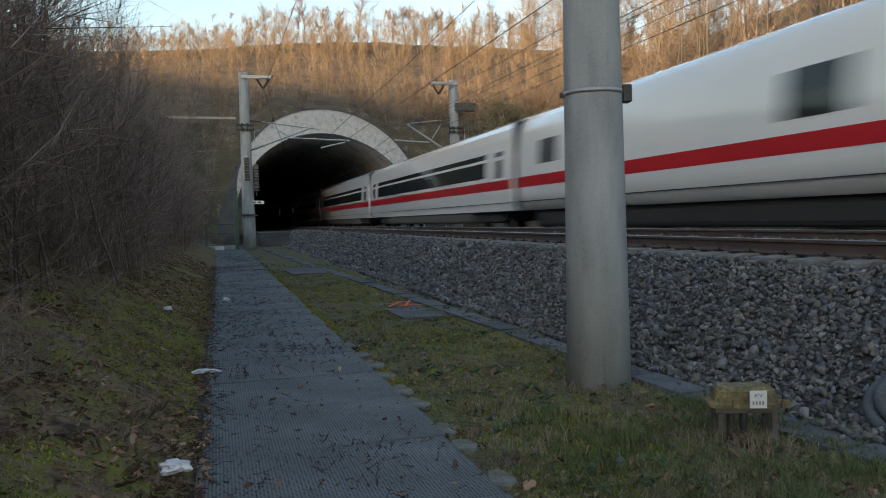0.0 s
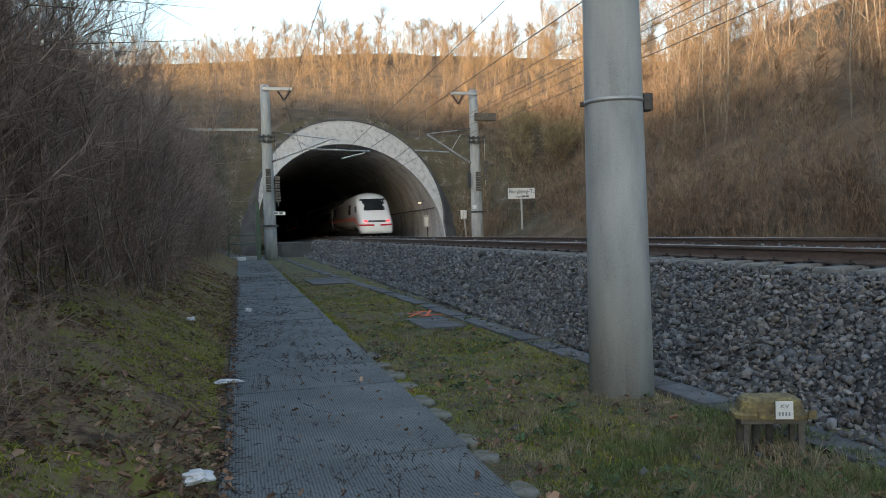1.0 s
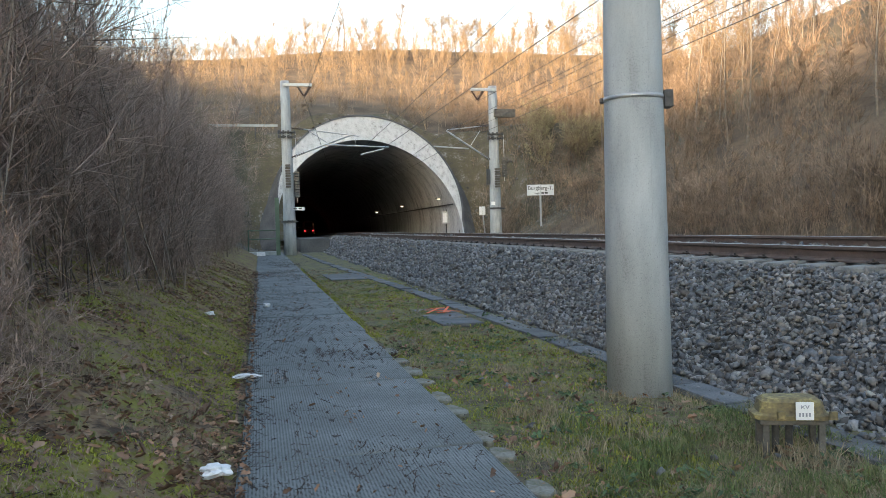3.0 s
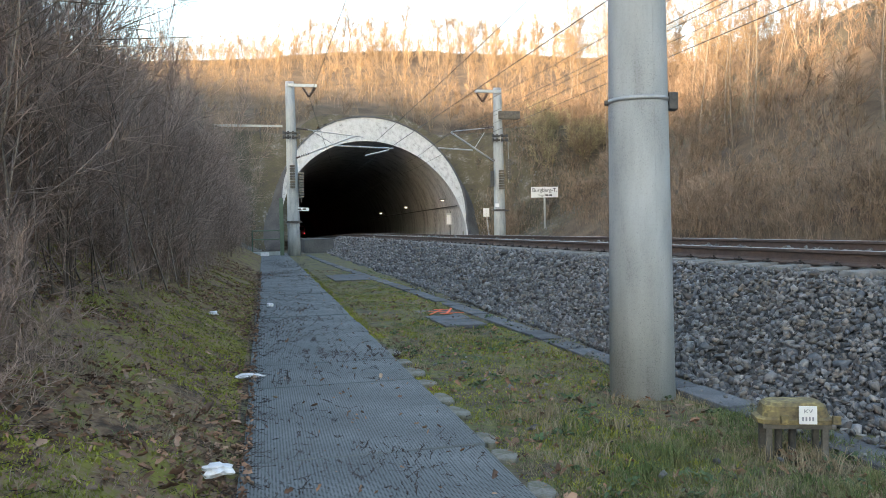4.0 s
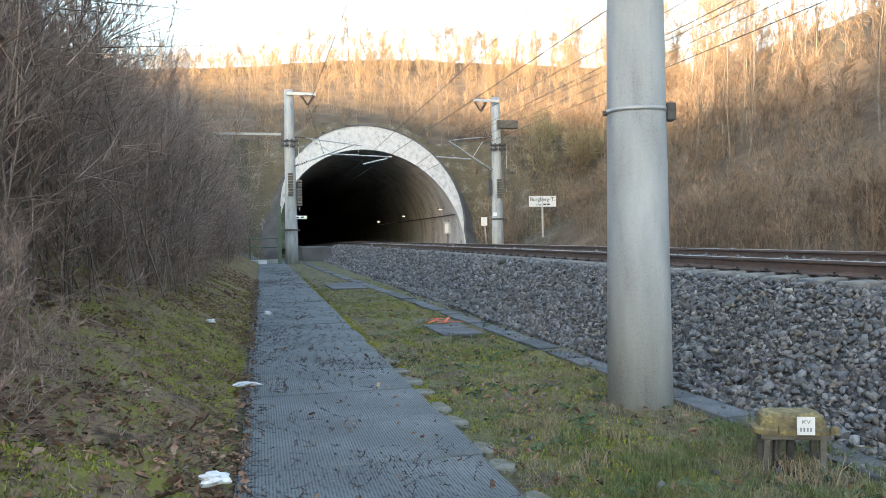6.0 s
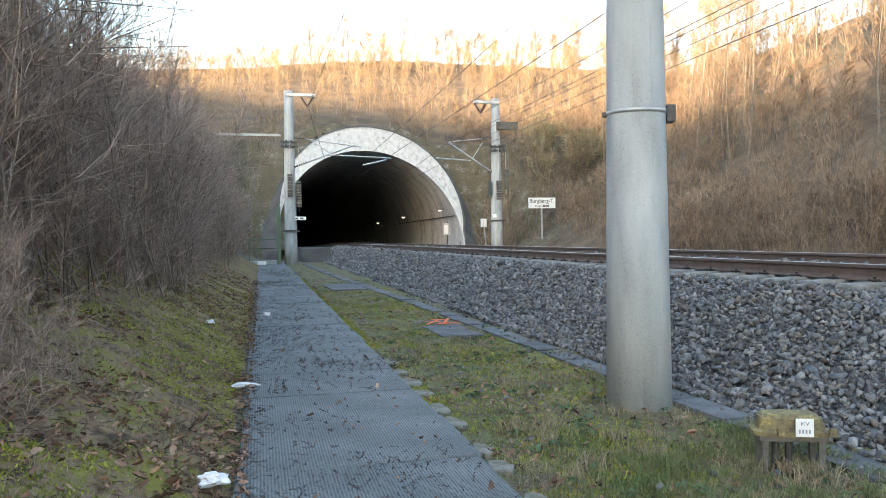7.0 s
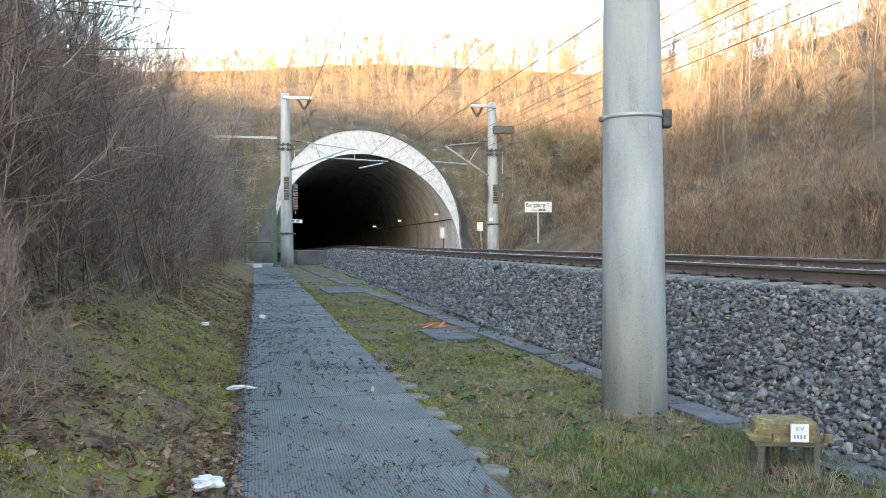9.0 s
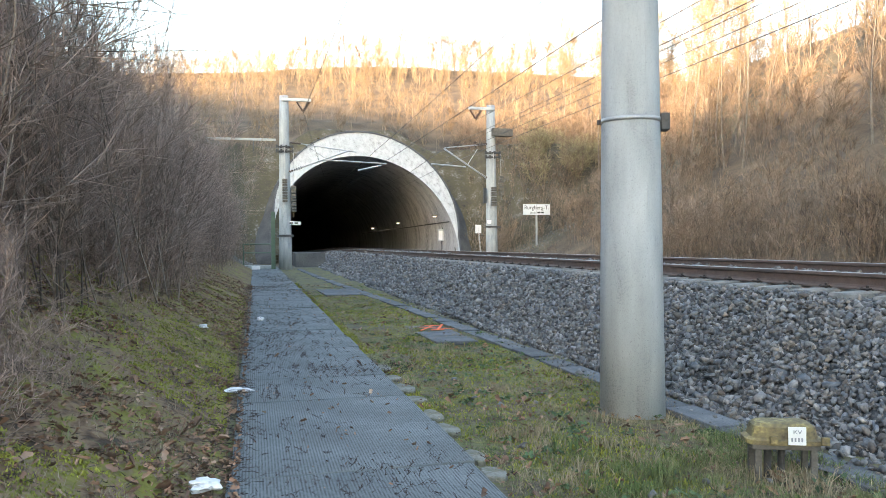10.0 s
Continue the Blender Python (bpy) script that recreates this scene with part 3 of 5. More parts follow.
# ---- masts ----
def taper(bm, x, y, z0, z1, r0, r1, n=40):
    loft(bm, [[(x + (r0 + (r1 - r0) * t) * math.cos(a), y + (r0 + (r1 - r0) * t) * math.sin(a), z0 + (z1 - z0) * t)
               for a in np.linspace(0, 2 * math.pi, n, endpoint=False)] for t in np.linspace(0, 1, 7)])
    return bm


def near_mast():
    m = thing("catenary_mast", "thick round grey concrete mast standing in the grass", "mast", "catenary masts", at=pose(3.335, 6.12, 0))
    part("shaft", taper(bmesh.new(), 0, 0, -0.3, 10.4, 0.286, 0.164), M_MAST, m, smooth=True)
    bm = bmesh.new()                                     # seam of the mould
    a = radians(-87)
    loft(bm, [[((0.283 - 0.0114 * z + d) * math.cos(a + s), (0.283 - 0.0114 * z + d) * math.sin(a + s), z) for s, d in ((-0.02, -0.004), (0, 0.0012), (0.02, -0.004))] for z in (-0.1, 3, 7, 10.3)], closed=False)
    part("mould_seam", bm, M_MAST, m)
    zb, rb = 2.56, 0.254
    bm = bmesh.new()
    loft(bm, [[((rb + d) * math.cos(t), (rb + d) * math.sin(t), zb + z) for t in np.linspace(0, 2 * math.pi, 48, endpoint=False)] for d, z in ((0.0, -0.018), (0.006, -0.018), (0.006, 0.018), (0.0, 0.018))], caps=False)
    part("clamp_band", bm, M_STEEL, m, "bright steel strap", smooth=True)
    bm = bmesh.new()
    box(bm, rb - 0.01, -0.10, zb - 0.09, rb + 0.07, 0.03, zb + 0.06, 0.008, Matrix.Rotation(radians(-16), 4, "Z"))
    part("clamp_plate", bm, M_DARK, m, "dark bracket plate")
    bm = bmesh.new()
    box(bm, -rb - 0.035, -0.05, zb - 0.02, -rb + 0.01, 0.02, zb + 0.02, 0.005, Matrix.Rotation(radians(-28), 4, "Z"))
    part("clamp_bolt", bm, M_DARK, m)


near_mast()


def insulator(bm, p, q, r=0.05, n=6):
    p, q = Vector(p), Vector(q)
    tube(bm, p, q, r * 0.45, n=8)
    for i in range(n):
        c = p.lerp(q, (i + 0.5) / n)
        d = (q - p).normalized() * 0.012
        tube(bm, c - d, c + d, r, n=10)
    return bm


def far_mast(x, z_foot, top, side, label):
    """side: +1 when the track lies towards +x of the mast."""
    y = 48.0
    m = thing("catenary_mast", label, "mast", "catenary masts", at=pose(x, y, 0))
    part("shaft", taper(bmesh.new(), 0, 0, z_foot, top, 0.40, 0.27, 28), M_MAST, m, smooth=True)
    bm = bmesh.new()
    box(bm, -0.15 * side, -0.37, top - 0.36, 1.62 * side, -0.25, top - 0.18, 0.01) if side > 0 else box(bm, 1.62 * side, -0.37, top - 0.36, 0.15, -0.25, top - 0.18, 0.01)
    arm = part("top_arm", bm, M_STEEL, m, "pale galvanised steel arm")
    bm = bmesh.new()
    insulator(bm, (0.75 * side, -0.3, top - 0.38), (1.12 * side, -0.3, top - 0.95), 0.11)
    part("insulator", bm, M_INSUL, m, "dark brown ribbed insulator")
    bm = bmesh.new()
    insulator(bm, (1.5 * side, -0.3, top - 0.38), (1.13 * side, -0.3, top - 0.95), 0.11)
    part("insulator", bm, M_INSUL, m, "dark brown ribbed insulator")
    for dz in (2.95, 3.22):
        bm = bmesh.new()
        zz = top - dz - 0.2
        loft(bm, [[((0.345 + d) * math.cos(t), (0.345 + d) * math.sin(t), zz + h) for t in np.linspace(0, 2 * math.pi, 24, endpoint=False)] for d, h in ((0, -0.05), (0.03, -0.05), (0.03, 0.05), (0, 0.05))], caps=False)
        tube(bm, (-0.52, -0.36, zz), (0.52, -0.36, zz), 0.045, n=8)
        for bx in (-0.48, -0.2, 0.1, 0.46):
            box(bm, bx - 0.06, -0.48, zz - 0.10, bx + 0.06, -0.33, zz + 0.1, 0.01)
        part("clamp", bm, M_DARK, m, "dark steel clamp with bolts")
    # balance weights on their guide rods
    for wx, zc, n in ((-0.02, 4.7, 9), (0.5 * 1, 4.1, 10)) if side > 0 else ((0.02, 4.5, 8), (0.52, 5.2, 8)):
        bm = bmesh.new()
        tube(bm, (wx, -0.46, zc - 0.9), (wx, -0.46, top - 3.2), 0.018, n=6)
        part("guide_rod", bm, M_STEEL, m)
        for i in range(n):
            bm = bmesh.new()
            box(bm, wx - 0.15, -0.60, zc - 0.6 + i * 0.16, wx + 0.15, -0.38, zc - 0.6 + i * 0.16 + 0.12, 0.015)
            part("weight", bm, M_CASE, m)
    bm = bmesh.new()
    zz = 2.05 if side > 0 else 2.55
    loft(bm, [[(0.42 * math.cos(t), 0.42 * math.sin(t), zz + h) for t in np.linspace(0, 2 * math.pi, 24, endpoint=False)] for h in (-0.06, 0.06)], caps=False)
    box(bm, -0.5, -0.46, zz - 0.06, 0.5, -0.38, zz + 0.02)
    part("strap", bm, M_DARK, m)
    bm = bmesh.new()
    if side > 0:
        box(bm, 0.15, -0.55, 2.72, 0.80, -0.52, 2.92, 0.005, Matrix.Rotation(radians(2), 4, "Y"))
    else:
        box(bm, -0.46, -0.55, 2.75, -0.20, -0.52, 2.98, 0.005)
    plate = part("plate", bm, M_WHITE, m, "small white plate")
    if side > 0:
        for bx in (0.24, 0.54):
            bm = bmesh.new()
            box(bm, bx, -0.562, 2.77, bx + 0.2, -0.553, 2.85)
            part("lettering", bm, M_BLACK, plate, "unreadable dark writing")
    # cantilever
    bm = bmesh.new()
    if side > 0:
        segs = [((0.35, -0.2, 7.75), (4.4, -0.2, 7.25), 0.035), ((0.5, -0.2, 6.05), (4.0, -0.2, 7.35), 0.055), ((1.3, -0.2, 7.6), (2.6, -0.2, 6.75), 0.022), ((2.35, -0.2, 6.72), (6.3, -0.2, 6.55), 0.045), ((4.5, -0.2, 6.1), (6.0, -0.2, 6.45), 0.05), ((4.2, -0.2, 6.6), (4.2, -0.2, 7.1), 0.015)]
        ins = [((0.3, -0.2, 7.75), (1.0, -0.2, 7.68)), ((0.25, -0.2, 5.95), (1.05, -0.2, 6.25))]
    else:
        segs = [((-0.4, -0.2, 7.95), (-3.2, -0.2, 7.65), 0.035), ((-0.4, -0.2, 5.75), (-3.25, -0.2, 7.6), 0.06), ((-1.0, -0.2, 7.6), (-1.7, -0.2, 6.55), 0.022), ((-1.8, -0.2, 6.45), (-4.1, -0.2, 6.6), 0.045)]
        ins = [((-0.35, -0.2, 7.97), (-1.0, -0.2, 7.9)), ((-0.35, -0.2, 5.75), (-1.0, -0.2, 6.15))]
    for p, q, r in segs:
        tube(bm, p, q, r, n=8)
    part("cantilever", bm, M_STEEL, m, "thin galvanised cantilever tubes", smooth=False)
    for p, q in ins:
        bm = bmesh.new()
        insulator(bm, p, q, 0.09)
        part("insulator", bm, M_INSUL, m, "dark brown ribbed insulator")
    if side < 0:
        bm = bmesh.new()
        box(bm, -0.05, -0.55, top - 2.05, 1.35, -0.1, top - 1.55, 0.01)
        part("bracket_box", bm, M_CASE, m, "grey weathered bracket")
        bm = bmesh.new()
        box(bm, -0.62, -0.3, 4.1, -0.42, -0.1, 5.1, 0.01)
        part("black_plate", bm, M_DARK, m)
    return m


far_mast(2.68, -0.1, 10.62, 1, "grey concrete mast with weights and cantilever beside the path")
far_mast(16.0, 0.3, 10.52, -1, "grey concrete mast with weights and cantilever by the far track")


# ---- overhead wires ----
def wire(name, label, pts, r):
    cu = bpy.data.curves.new(name, "CURVE")
    cu.dimensions, cu.bevel_depth, cu.bevel_resolution = "3D", r, 1
    sp = cu.splines.new("POLY")
    sp.points.add(len(pts) - 1)
    for p, c in zip(sp.points, pts):
        p.co = (*c, 1)
    ob = new(name, cu)
    cu.materials.append(M_WIRE)
    return tagged(ob, label, "wire", "overhead wires")


def sag(off0, z0, y0, off1, z1, y1, s, n=14):
    out = []
    for t in np.linspace(0, 1, n):
        y = y0 + (y1 - y0) * t
        out.append((off0 + (off1 - off0) * t + LEAN * y, y, z0 + (z1 - z0) * t - s * 4 * t * (1 - t)))
    return out


def build_wires():
    wire("contact_wire", "thin dark contact wire over the near track", sag(7.5, 6.6, -30, 7.8, 6.55, 48, 0.05) + [on_line(7.65, y, 6.45 + fall(y)) for y in (62, 90, 200)], 0.012)
    wire("messenger_wire", "thin dark messenger wire over the near track", sag(7.5, 9.3, -20, 7.4, 7.35, 48, 0.3) + [on_line(7.65, y, 7.3 + fall(y)) for y in (62, 90, 200)], 0.012)
    wire("contact_wire", "thin dark contact wire over the far track", sag(12.3, 6.55, -30, 12.0, 6.55, 48, 0.05) + [on_line(12.35, y, 6.45 + fall(y)) for y in (62, 90, 200)], 0.012)
    wire("messenger_wire", "thin dark messenger wire over the far track", sag(12.3, 8.0, -30, 11.9, 7.6, 48, 0.3) + [on_line(12.35, y, 7.3 + fall(y)) for y in (62, 90, 200)], 0.012)
    wire("auxiliary_wire", "thin dark auxiliary wire over the far track", sag(12.3, 7.05, -30, 12.0, 7.0, 48, 0.1), 0.010)
    wire("auxiliary_wire", "thin dark auxiliary wire over the far track", sag(12.3, 7.55, -30, 12.0, 7.4, 48, 0.15), 0.010)
    wire("feeder_wire", "dark feeder cable hung from the mast arm", sag(2.9, 10.2, -20, 2.95, 9.62, 47.7, 0.6), 0.014)
    wire("feeder_wire", "dark feeder cable hung from the mast arm", sag(13.8, 10.2, -20, 14.0, 9.5, 47.7, 0.6), 0.014)
    wire("feeder_wire", "dark feeder cable dropping into the tunnel mouth", sag(2.95, 9.62, 47.7, 5.4, 6.9, 61.5, 0.1), 0.014)


build_wires()


# ---- tunnel fittings, sign, small posts ----
def wall_at(y, z, inset=0.0):
    """x of the tunnel's right wall."""
    c = (z - fall(y) - IN_Z) / IN_R
    return IN_X + LEAN * (y - 60) + IN_R * math.sqrt(max(0.0, 1 - c * c)) - inset


def tunnel_lamp(y, z):
    x = wall_at(y, z)
    lamp = thing("tunnel_lamp", "small warm glowing lamp on the tunnel wall", "lamp", "tunnel lamps", at=pose(x, y, z))
    bm = bmesh.new()
    box(bm, -0.5, -0.14, 0.02, 0.1, 0.14, 0.12, 0.02)
    part("housing", bm, M_CASE, lamp)
    bm = bmesh.new()
    box(bm, -0.40, -0.10, -0.07, -0.12, 0.10, 0.02, 0.02)
    part("diffuser", bm, M_LAMP, lamp, "glowing warm diffuser")


for y, z in ((66.0, 3.9), (84.0, 3.8), (103.0, 3.6), (330.0, 0.6)):
    tunnel_lamp(y, z)


def fittings():
    y, z = 65.2, 2.2
    x = wall_at(y, z, 0.25)
    b = thing("switch_box", "pale grey switch cabinet on the tunnel wall", "switch box", at=pose(x, y, z))
    bm = bmesh.new()
    box(bm, -0.3, -0.3, -0.5, 0.3, 0.2, 0.55, 0.02)
    part("body", bm, M_STEEL, b)
    bm = bmesh.new()
    box(bm, -0.22, -0.33, -0.4, 0.1, -0.3, 0.4, 0.01)
    part("door", bm, M_WHITE, b)
    bm = bmesh.new()
    tube(bm, (0.1, -0.1, -1.6), (0.1, -0.1, -0.5), 0.04)
    part("cable", bm, M_DARK, b)
    bm = bmesh.new()
    tube(bm, (0.15, -0.1, 0.5), (0.3, -0.1, 1.5), 0.04)
    part("cable", bm, M_DARK, b)
    h = thing("handrail", "dark handrail cable along the tunnel wall", "handrail")
    bm = bmesh.new()
    pts = [(wall_at(y, 3.3 - 0.004 * (y - 62), 0.12), y, 3.3 - 0.004 * (y - 62)) for y in (62, 70, 80, 95, 115)]
    for p, q in zip(pts, pts[1:]):
        tube(bm, p, q, 0.05)
    part("rail", bm, M_DARK, h)


fittings()


def text_mesh(name, body, size, m, parent, at):
    cu = bpy.data.curves.new(name, "FONT")
    cu.body, cu.size, cu.extrude = body, size, 0.004
    cu.align_x, cu.align_y = "CENTER", "CENTER"
    ob = new(name, cu)
    me = bpy.data.meshes.new_from_object(ob)
    bpy.data.objects.remove(ob)
    ob = new(name, me)
    me.materials.clear()
    me.materials.append(m)
    ob.parent = parent
    ob.matrix_basis = at
    return ob


def tunnel_sign():
    s = thing("name_sign", "white tunnel name board with black writing on a post", "sign", at=pose(20.78, 52, 0))
    bm = bmesh.new()
    tube(bm, (0, 0.05, 0.2), (0, 0.05, 4.3), 0.075, n=12)
    part("post", bm, M_STEEL, s, "grey steel post")
    bm = bmesh.new()
    box(bm, -1.04, -0.02, 3.50, 1.04, 0.02, 4.27, 0.008)
    part("board", bm, M_WHITE, s)
    text_mesh("lettering", "Burgberg-T.", 0.40, M_BLACK, s, pose(0, -0.026, 4.02, 90, 0, 0))
    text_mesh("small_lettering", "L\u00e4nge", 0.2, M_BLACK, s, pose(-0.30, -0.026, 3.66, 90, 0, 0))
    for bx in (0.05, 0.33):
        bm = bmesh.new()
        box(bm, bx, -0.027, 3.61, bx + 0.22, -0.021, 3.72)
        part("unreadable_lettering", bm, M_BLACK, s)


tunnel_sign()


def small_posts():
    p = thing("marker_post", "short white marker post beside the portal", "marker post", at=pose(19.0, 60.5, 0))
    bm = bmesh.new()
    tube(bm, (0.25, 0, 0.3), (0.05, 0, 2.3), 0.07)
    part("post", bm, M_STEEL, p)
    bm = bmesh.new()
    box(bm, -0.25, -0.1, 2.3, 0.25, 0.02, 3.0, 0.02)
    part("plate", bm, M_WHITE, p)
    g = thing("green_post", "green painted steel post beside the mast", "post", at=pose(1.93, 47.4, 0))
    bm = bmesh.new()
    box(bm, -0.12, -0.1, -0.05, 0.12, 0.1, 3.5, 0.01)
    part("shaft", bm, M_GREEN, g)
    r = thing("railing", "low green painted railing at the end of the path", "railing", at=pose(0, 49.8, 0))
    for z in (1.0, 1.55):
        bm = bmesh.new()
        tube(bm, (0.2, 0, z), (2.0, 0, z), 0.035)
        part("bar", bm, M_GREEN, r)
    for x in (0.2, 2.0):
        bm = bmesh.new()
        tube(bm, (x, 0, -0.1), (x, 0, 1.58), 0.035)
        part("post", bm, M_GREEN, r)
    bm = bmesh.new()
    box(bm, 0.2, 48.6, -0.05, 1.9, 49.6, 0.22, 0.02)
    tagged(part("concrete_step", bm, M_CONCRETE), "grey concrete step at the end of the path", "step")
    bm = bmesh.new()
    box(bm, 0.65, 47.2, 0.02, 1.15, 47.5, 0.24, 0.02)
    tagged(part("white_box", bm, M_PAPER), "small white box lying at the path's end", "box")
    bm = bmesh.new()                                         # low wall between the path and the ballast
    rings = [[on_line(u, y, z) for u, z in ((2.6, -0.1), (4.6, -0.1), (4.5, 0.92), (2.6, 0.92))] for y in (51.5, 61.3)]
    loft(bm, rings)
    tagged(part("low_wall", bm, M_FLANK), "low dark concrete wall at the tunnel mouth", "wall", kind="structure")


small_posts()


def junction_box():
    j = thing("junction_box", "lichen-covered trackside junction box on short legs", "junction box", at=pose(3.39, 4.26, -0.045, 0, 0, -22) @ Matrix.Diagonal((0.84, 0.80, 0.68, 1)))
    bm = bmesh.new()                                         # hood with sloping sides
    rings = []
    for z, w, d in ((0.36, 0.285, 0.165), (0.40, 0.285, 0.165), (0.42, 0.245, 0.15), (0.52, 0.225, 0.135), (0.55, 0.19, 0.11), (0.56, 0.12, 0.07)):
        r = []
        for a in np.linspace(0, 2 * math.pi, 32, endpoint=False):
            c, s = math.cos(a), math.sin(a)
            k = (abs(c) ** 5 + abs(s) ** 5) ** -0.2
            r.append((w * c * k, d * s * k, z))
        rings.append(r)
    loft(bm, rings)
    part("hood", bm, M_LID, j, "yellow-brown lichened hood", smooth=False)
    for sx in (-0.10, 0.27):
        bm = bmesh.new()
        box(bm, sx - 0.03, -0.185, 0.37, sx + 0.03, -0.15, 0.45, 0.008)
        part("latch", bm, M_LID, j)
    bm = bmesh.new()
    box(bm, -0.25, -0.14, 0.31, 0.25, 0.14, 0.36, 0.008)
    part("base", bm, M_CASE, j)
    for x, y in ((-0.2, -0.1), (0.2, -0.12), (-0.2, 0.1), (0.2, 0.1)):
        bm = bmesh.new()
        box(bm, x - 0.024, y - 0.02, -0.15, x + 0.024, y + 0.02, 0.33, 0.006)
        part("leg", bm, M_CASE, j)
    for x in (-0.1, 0.0):
        bm = bmesh.new()
        tube(bm, (x, 0.02, -0.05), (x, 0.0, 0.33), 0.028, n=10)
        part("cable", bm, M_DARK, j, "thick black cable")
    bm = bmesh.new()
    box(bm, -0.005, -0.196, 0.375, 0.125, -0.186, 0.545, 0.004)
    plate = part("plate", bm, M_WHITE, j, "white number plate")
    text_mesh("lettering", "KV", 0.050, M_FADED, plate, pose(0.06, -0.198, 0.497, 90, 0, 0))
    for i in range(4):
        bm = bmesh.new()
        box(bm, 0.016 + i * 0.024, -0.200, 0.408, 0.028 + i * 0.024, -0.197, 0.444)
        part("number_bar", bm, M_FADED, plate)


junction_box()


# ---- litter, paint ----
def crumple(name, label, x, y, w, d, h, turn, seed):
    rng = random.Random(seed)
    bm = bmesh.new()
    bmesh.ops.create_icosphere(bm, subdivisions=3, radius=0.5)
    for v in bm.verts:
        c = Vector((abs(v.co.x) ** 0.6 * math.copysign(1, v.co.x), abs(v.co.y) ** 0.6 * math.copysign(1, v.co.y), v.co.z))
        c *= 0.75 + 0.5 * noise.noise(v.co * 3 + Vector((seed, 0, 0)))
        v.co = (c.x * w, c.y * d, (c.z + 0.5) * h)
    z = float(ground_z(x, y)) + 0.02
    ob = part(name, bm, M_PAPER)
    ob.matrix_basis = pose(x, y, max(z, 0.02), rng.uniform(-6, 6), rng.uniform(-6, 6), turn)
    tagged(ob, label, "litter", "scraps of litter")


crumple("crumpled_paper", "crumpled white paper scrap beside the path", -0.22, 4.66, 0.17, 0.13, 0.09, 10, 1)
crumple("paper_roll", "rolled white paper scrap at the path's edge", -0.03, 7.95, 0.24, 0.09, 0.06, 25, 2)
crumple("paper_scrap", "small white paper scrap on the mossy bank", -0.55, 12.0, 0.14, 0.1, 0.08, 0, 3)
crumple("paper_scrap", "small white paper scrap on the path", 0.37, 15.3, 0.12, 0.1, 0.09, 40, 4)


def hose_coil():
    coil = thing("hose_coil", "grey-blue corrugated hose lying in a loose coil on the ballast", "hose", at=pose(4.66, 3.78, 0.20, 8, -25, 0))
    for r, dz in ((0.52, 0.0), (0.44, 0.035)):
        bm = bmesh.new()
        rings = []
        for i in range(180):
            a = 2 * math.pi * i / 180
            rr = 0.038 + 0.0035 * (i % 2)
            c = Vector((r * math.cos(a), r * 0.9 * math.sin(a), dz + 0.04 + 0.02 * math.sin(3 * a)))
            d = Vector((math.cos(a), math.sin(a), 0))
            rings.append([c + d * (rr * math.cos(t)) + Vector((0, 0, rr * math.sin(t))) for t in np.linspace(0, 2 * math.pi, 10, endpoint=False)])
        rings.append(rings[0])
        loft(bm, rings, caps=False)
        part("loop", bm, M_SLAB, coil, smooth=True)


hose_coil()


def orange_mark():
    bm = bmesh.new()
    for k, (dx, dy, w, d, a) in enumerate(((-0.14, 0.0, 0.045, 0.85, 0.5), (0.10, 0.05, 0.045, 0.95, 0.35), (0.0, -0.1, 0.04, 0.7, -0.8), (0.02, 0.32, 0.26, 0.07, 0.2), (-0.05, -0.35, 0.22, 0.06, -0.1))):
        box(bm, -w / 2, -d / 2, 0, w / 2, d / 2, 0.003 + 0.001 * k, 0.001, Matrix.Translation((dx, dy, 0)) @ Matrix.Rotation(-a, 4, "Z"))
    ob = part("paint_mark", bm, M_PAINT)
    ob.matrix_basis = pose(3.28, 13.0, 0.030)
    tagged(ob, "sprayed orange paint mark on a trough lid", "paint mark")


orange_mark()


# ---- the train ----
def section(w, z0, z1, roof, y, n_roof=9):
    """Ring of the body: skirt, side with tumblehome, curved roof."""
    pts = [(-w * 0.93, z0), (-w * 0.985, z0 + (z1 - z0) * 0.25), (-w, z0 + (z1 - z0) * 0.5), (-w * 0.985, z0 + (z1 - z0) * 0.75), (-w * 0.93, z1)]
    for a in np.linspace(0, math.pi, n_roof + 2)[1:-1]:
        pts.append((-w * 0.93 * math.cos(a), z1 + (roof - z1) * math.sin(a) ** 0.75))
    pts += [(-x, z) for x, z in pts[:5][::-1]]
    return [(x, y, z) for x, z in pts]


def side_x(z, w=1.51):
    """Half width of the body at a height."""
    return w * np.interp(z, [0.75, 1.3875, 2.025, 2.6625, 3.3], [0.93, 0.985, 1.0, 0.985, 0.93])


def strip(bm, y0, y1, z0, z1, out=0.006, sides=(-1, 1), n=2):
    for s in sides:
        for i in range(n):
            a, b = z0 + (z1 - z0) * i / n, z0 + (z1 - z0) * (i + 1) / n
            q = [(s * (side_x(a) + out), y0, a), (s * (side_x(a) + out), y1, a), (s * (side_x(b) + out), y1, b), (s * (side_x(b) + out), y0, b)]
            inner = [(p[0] - s * 0.03, p[1], p[2]) for p in q]
            loft(bm, [q, inner])
    return bm


def both(name, parent, m, label, *spec):
    for s in (-1, 1):
        part(name, strip(bmesh.new(), *spec, sides=(s,)), m, parent, label)


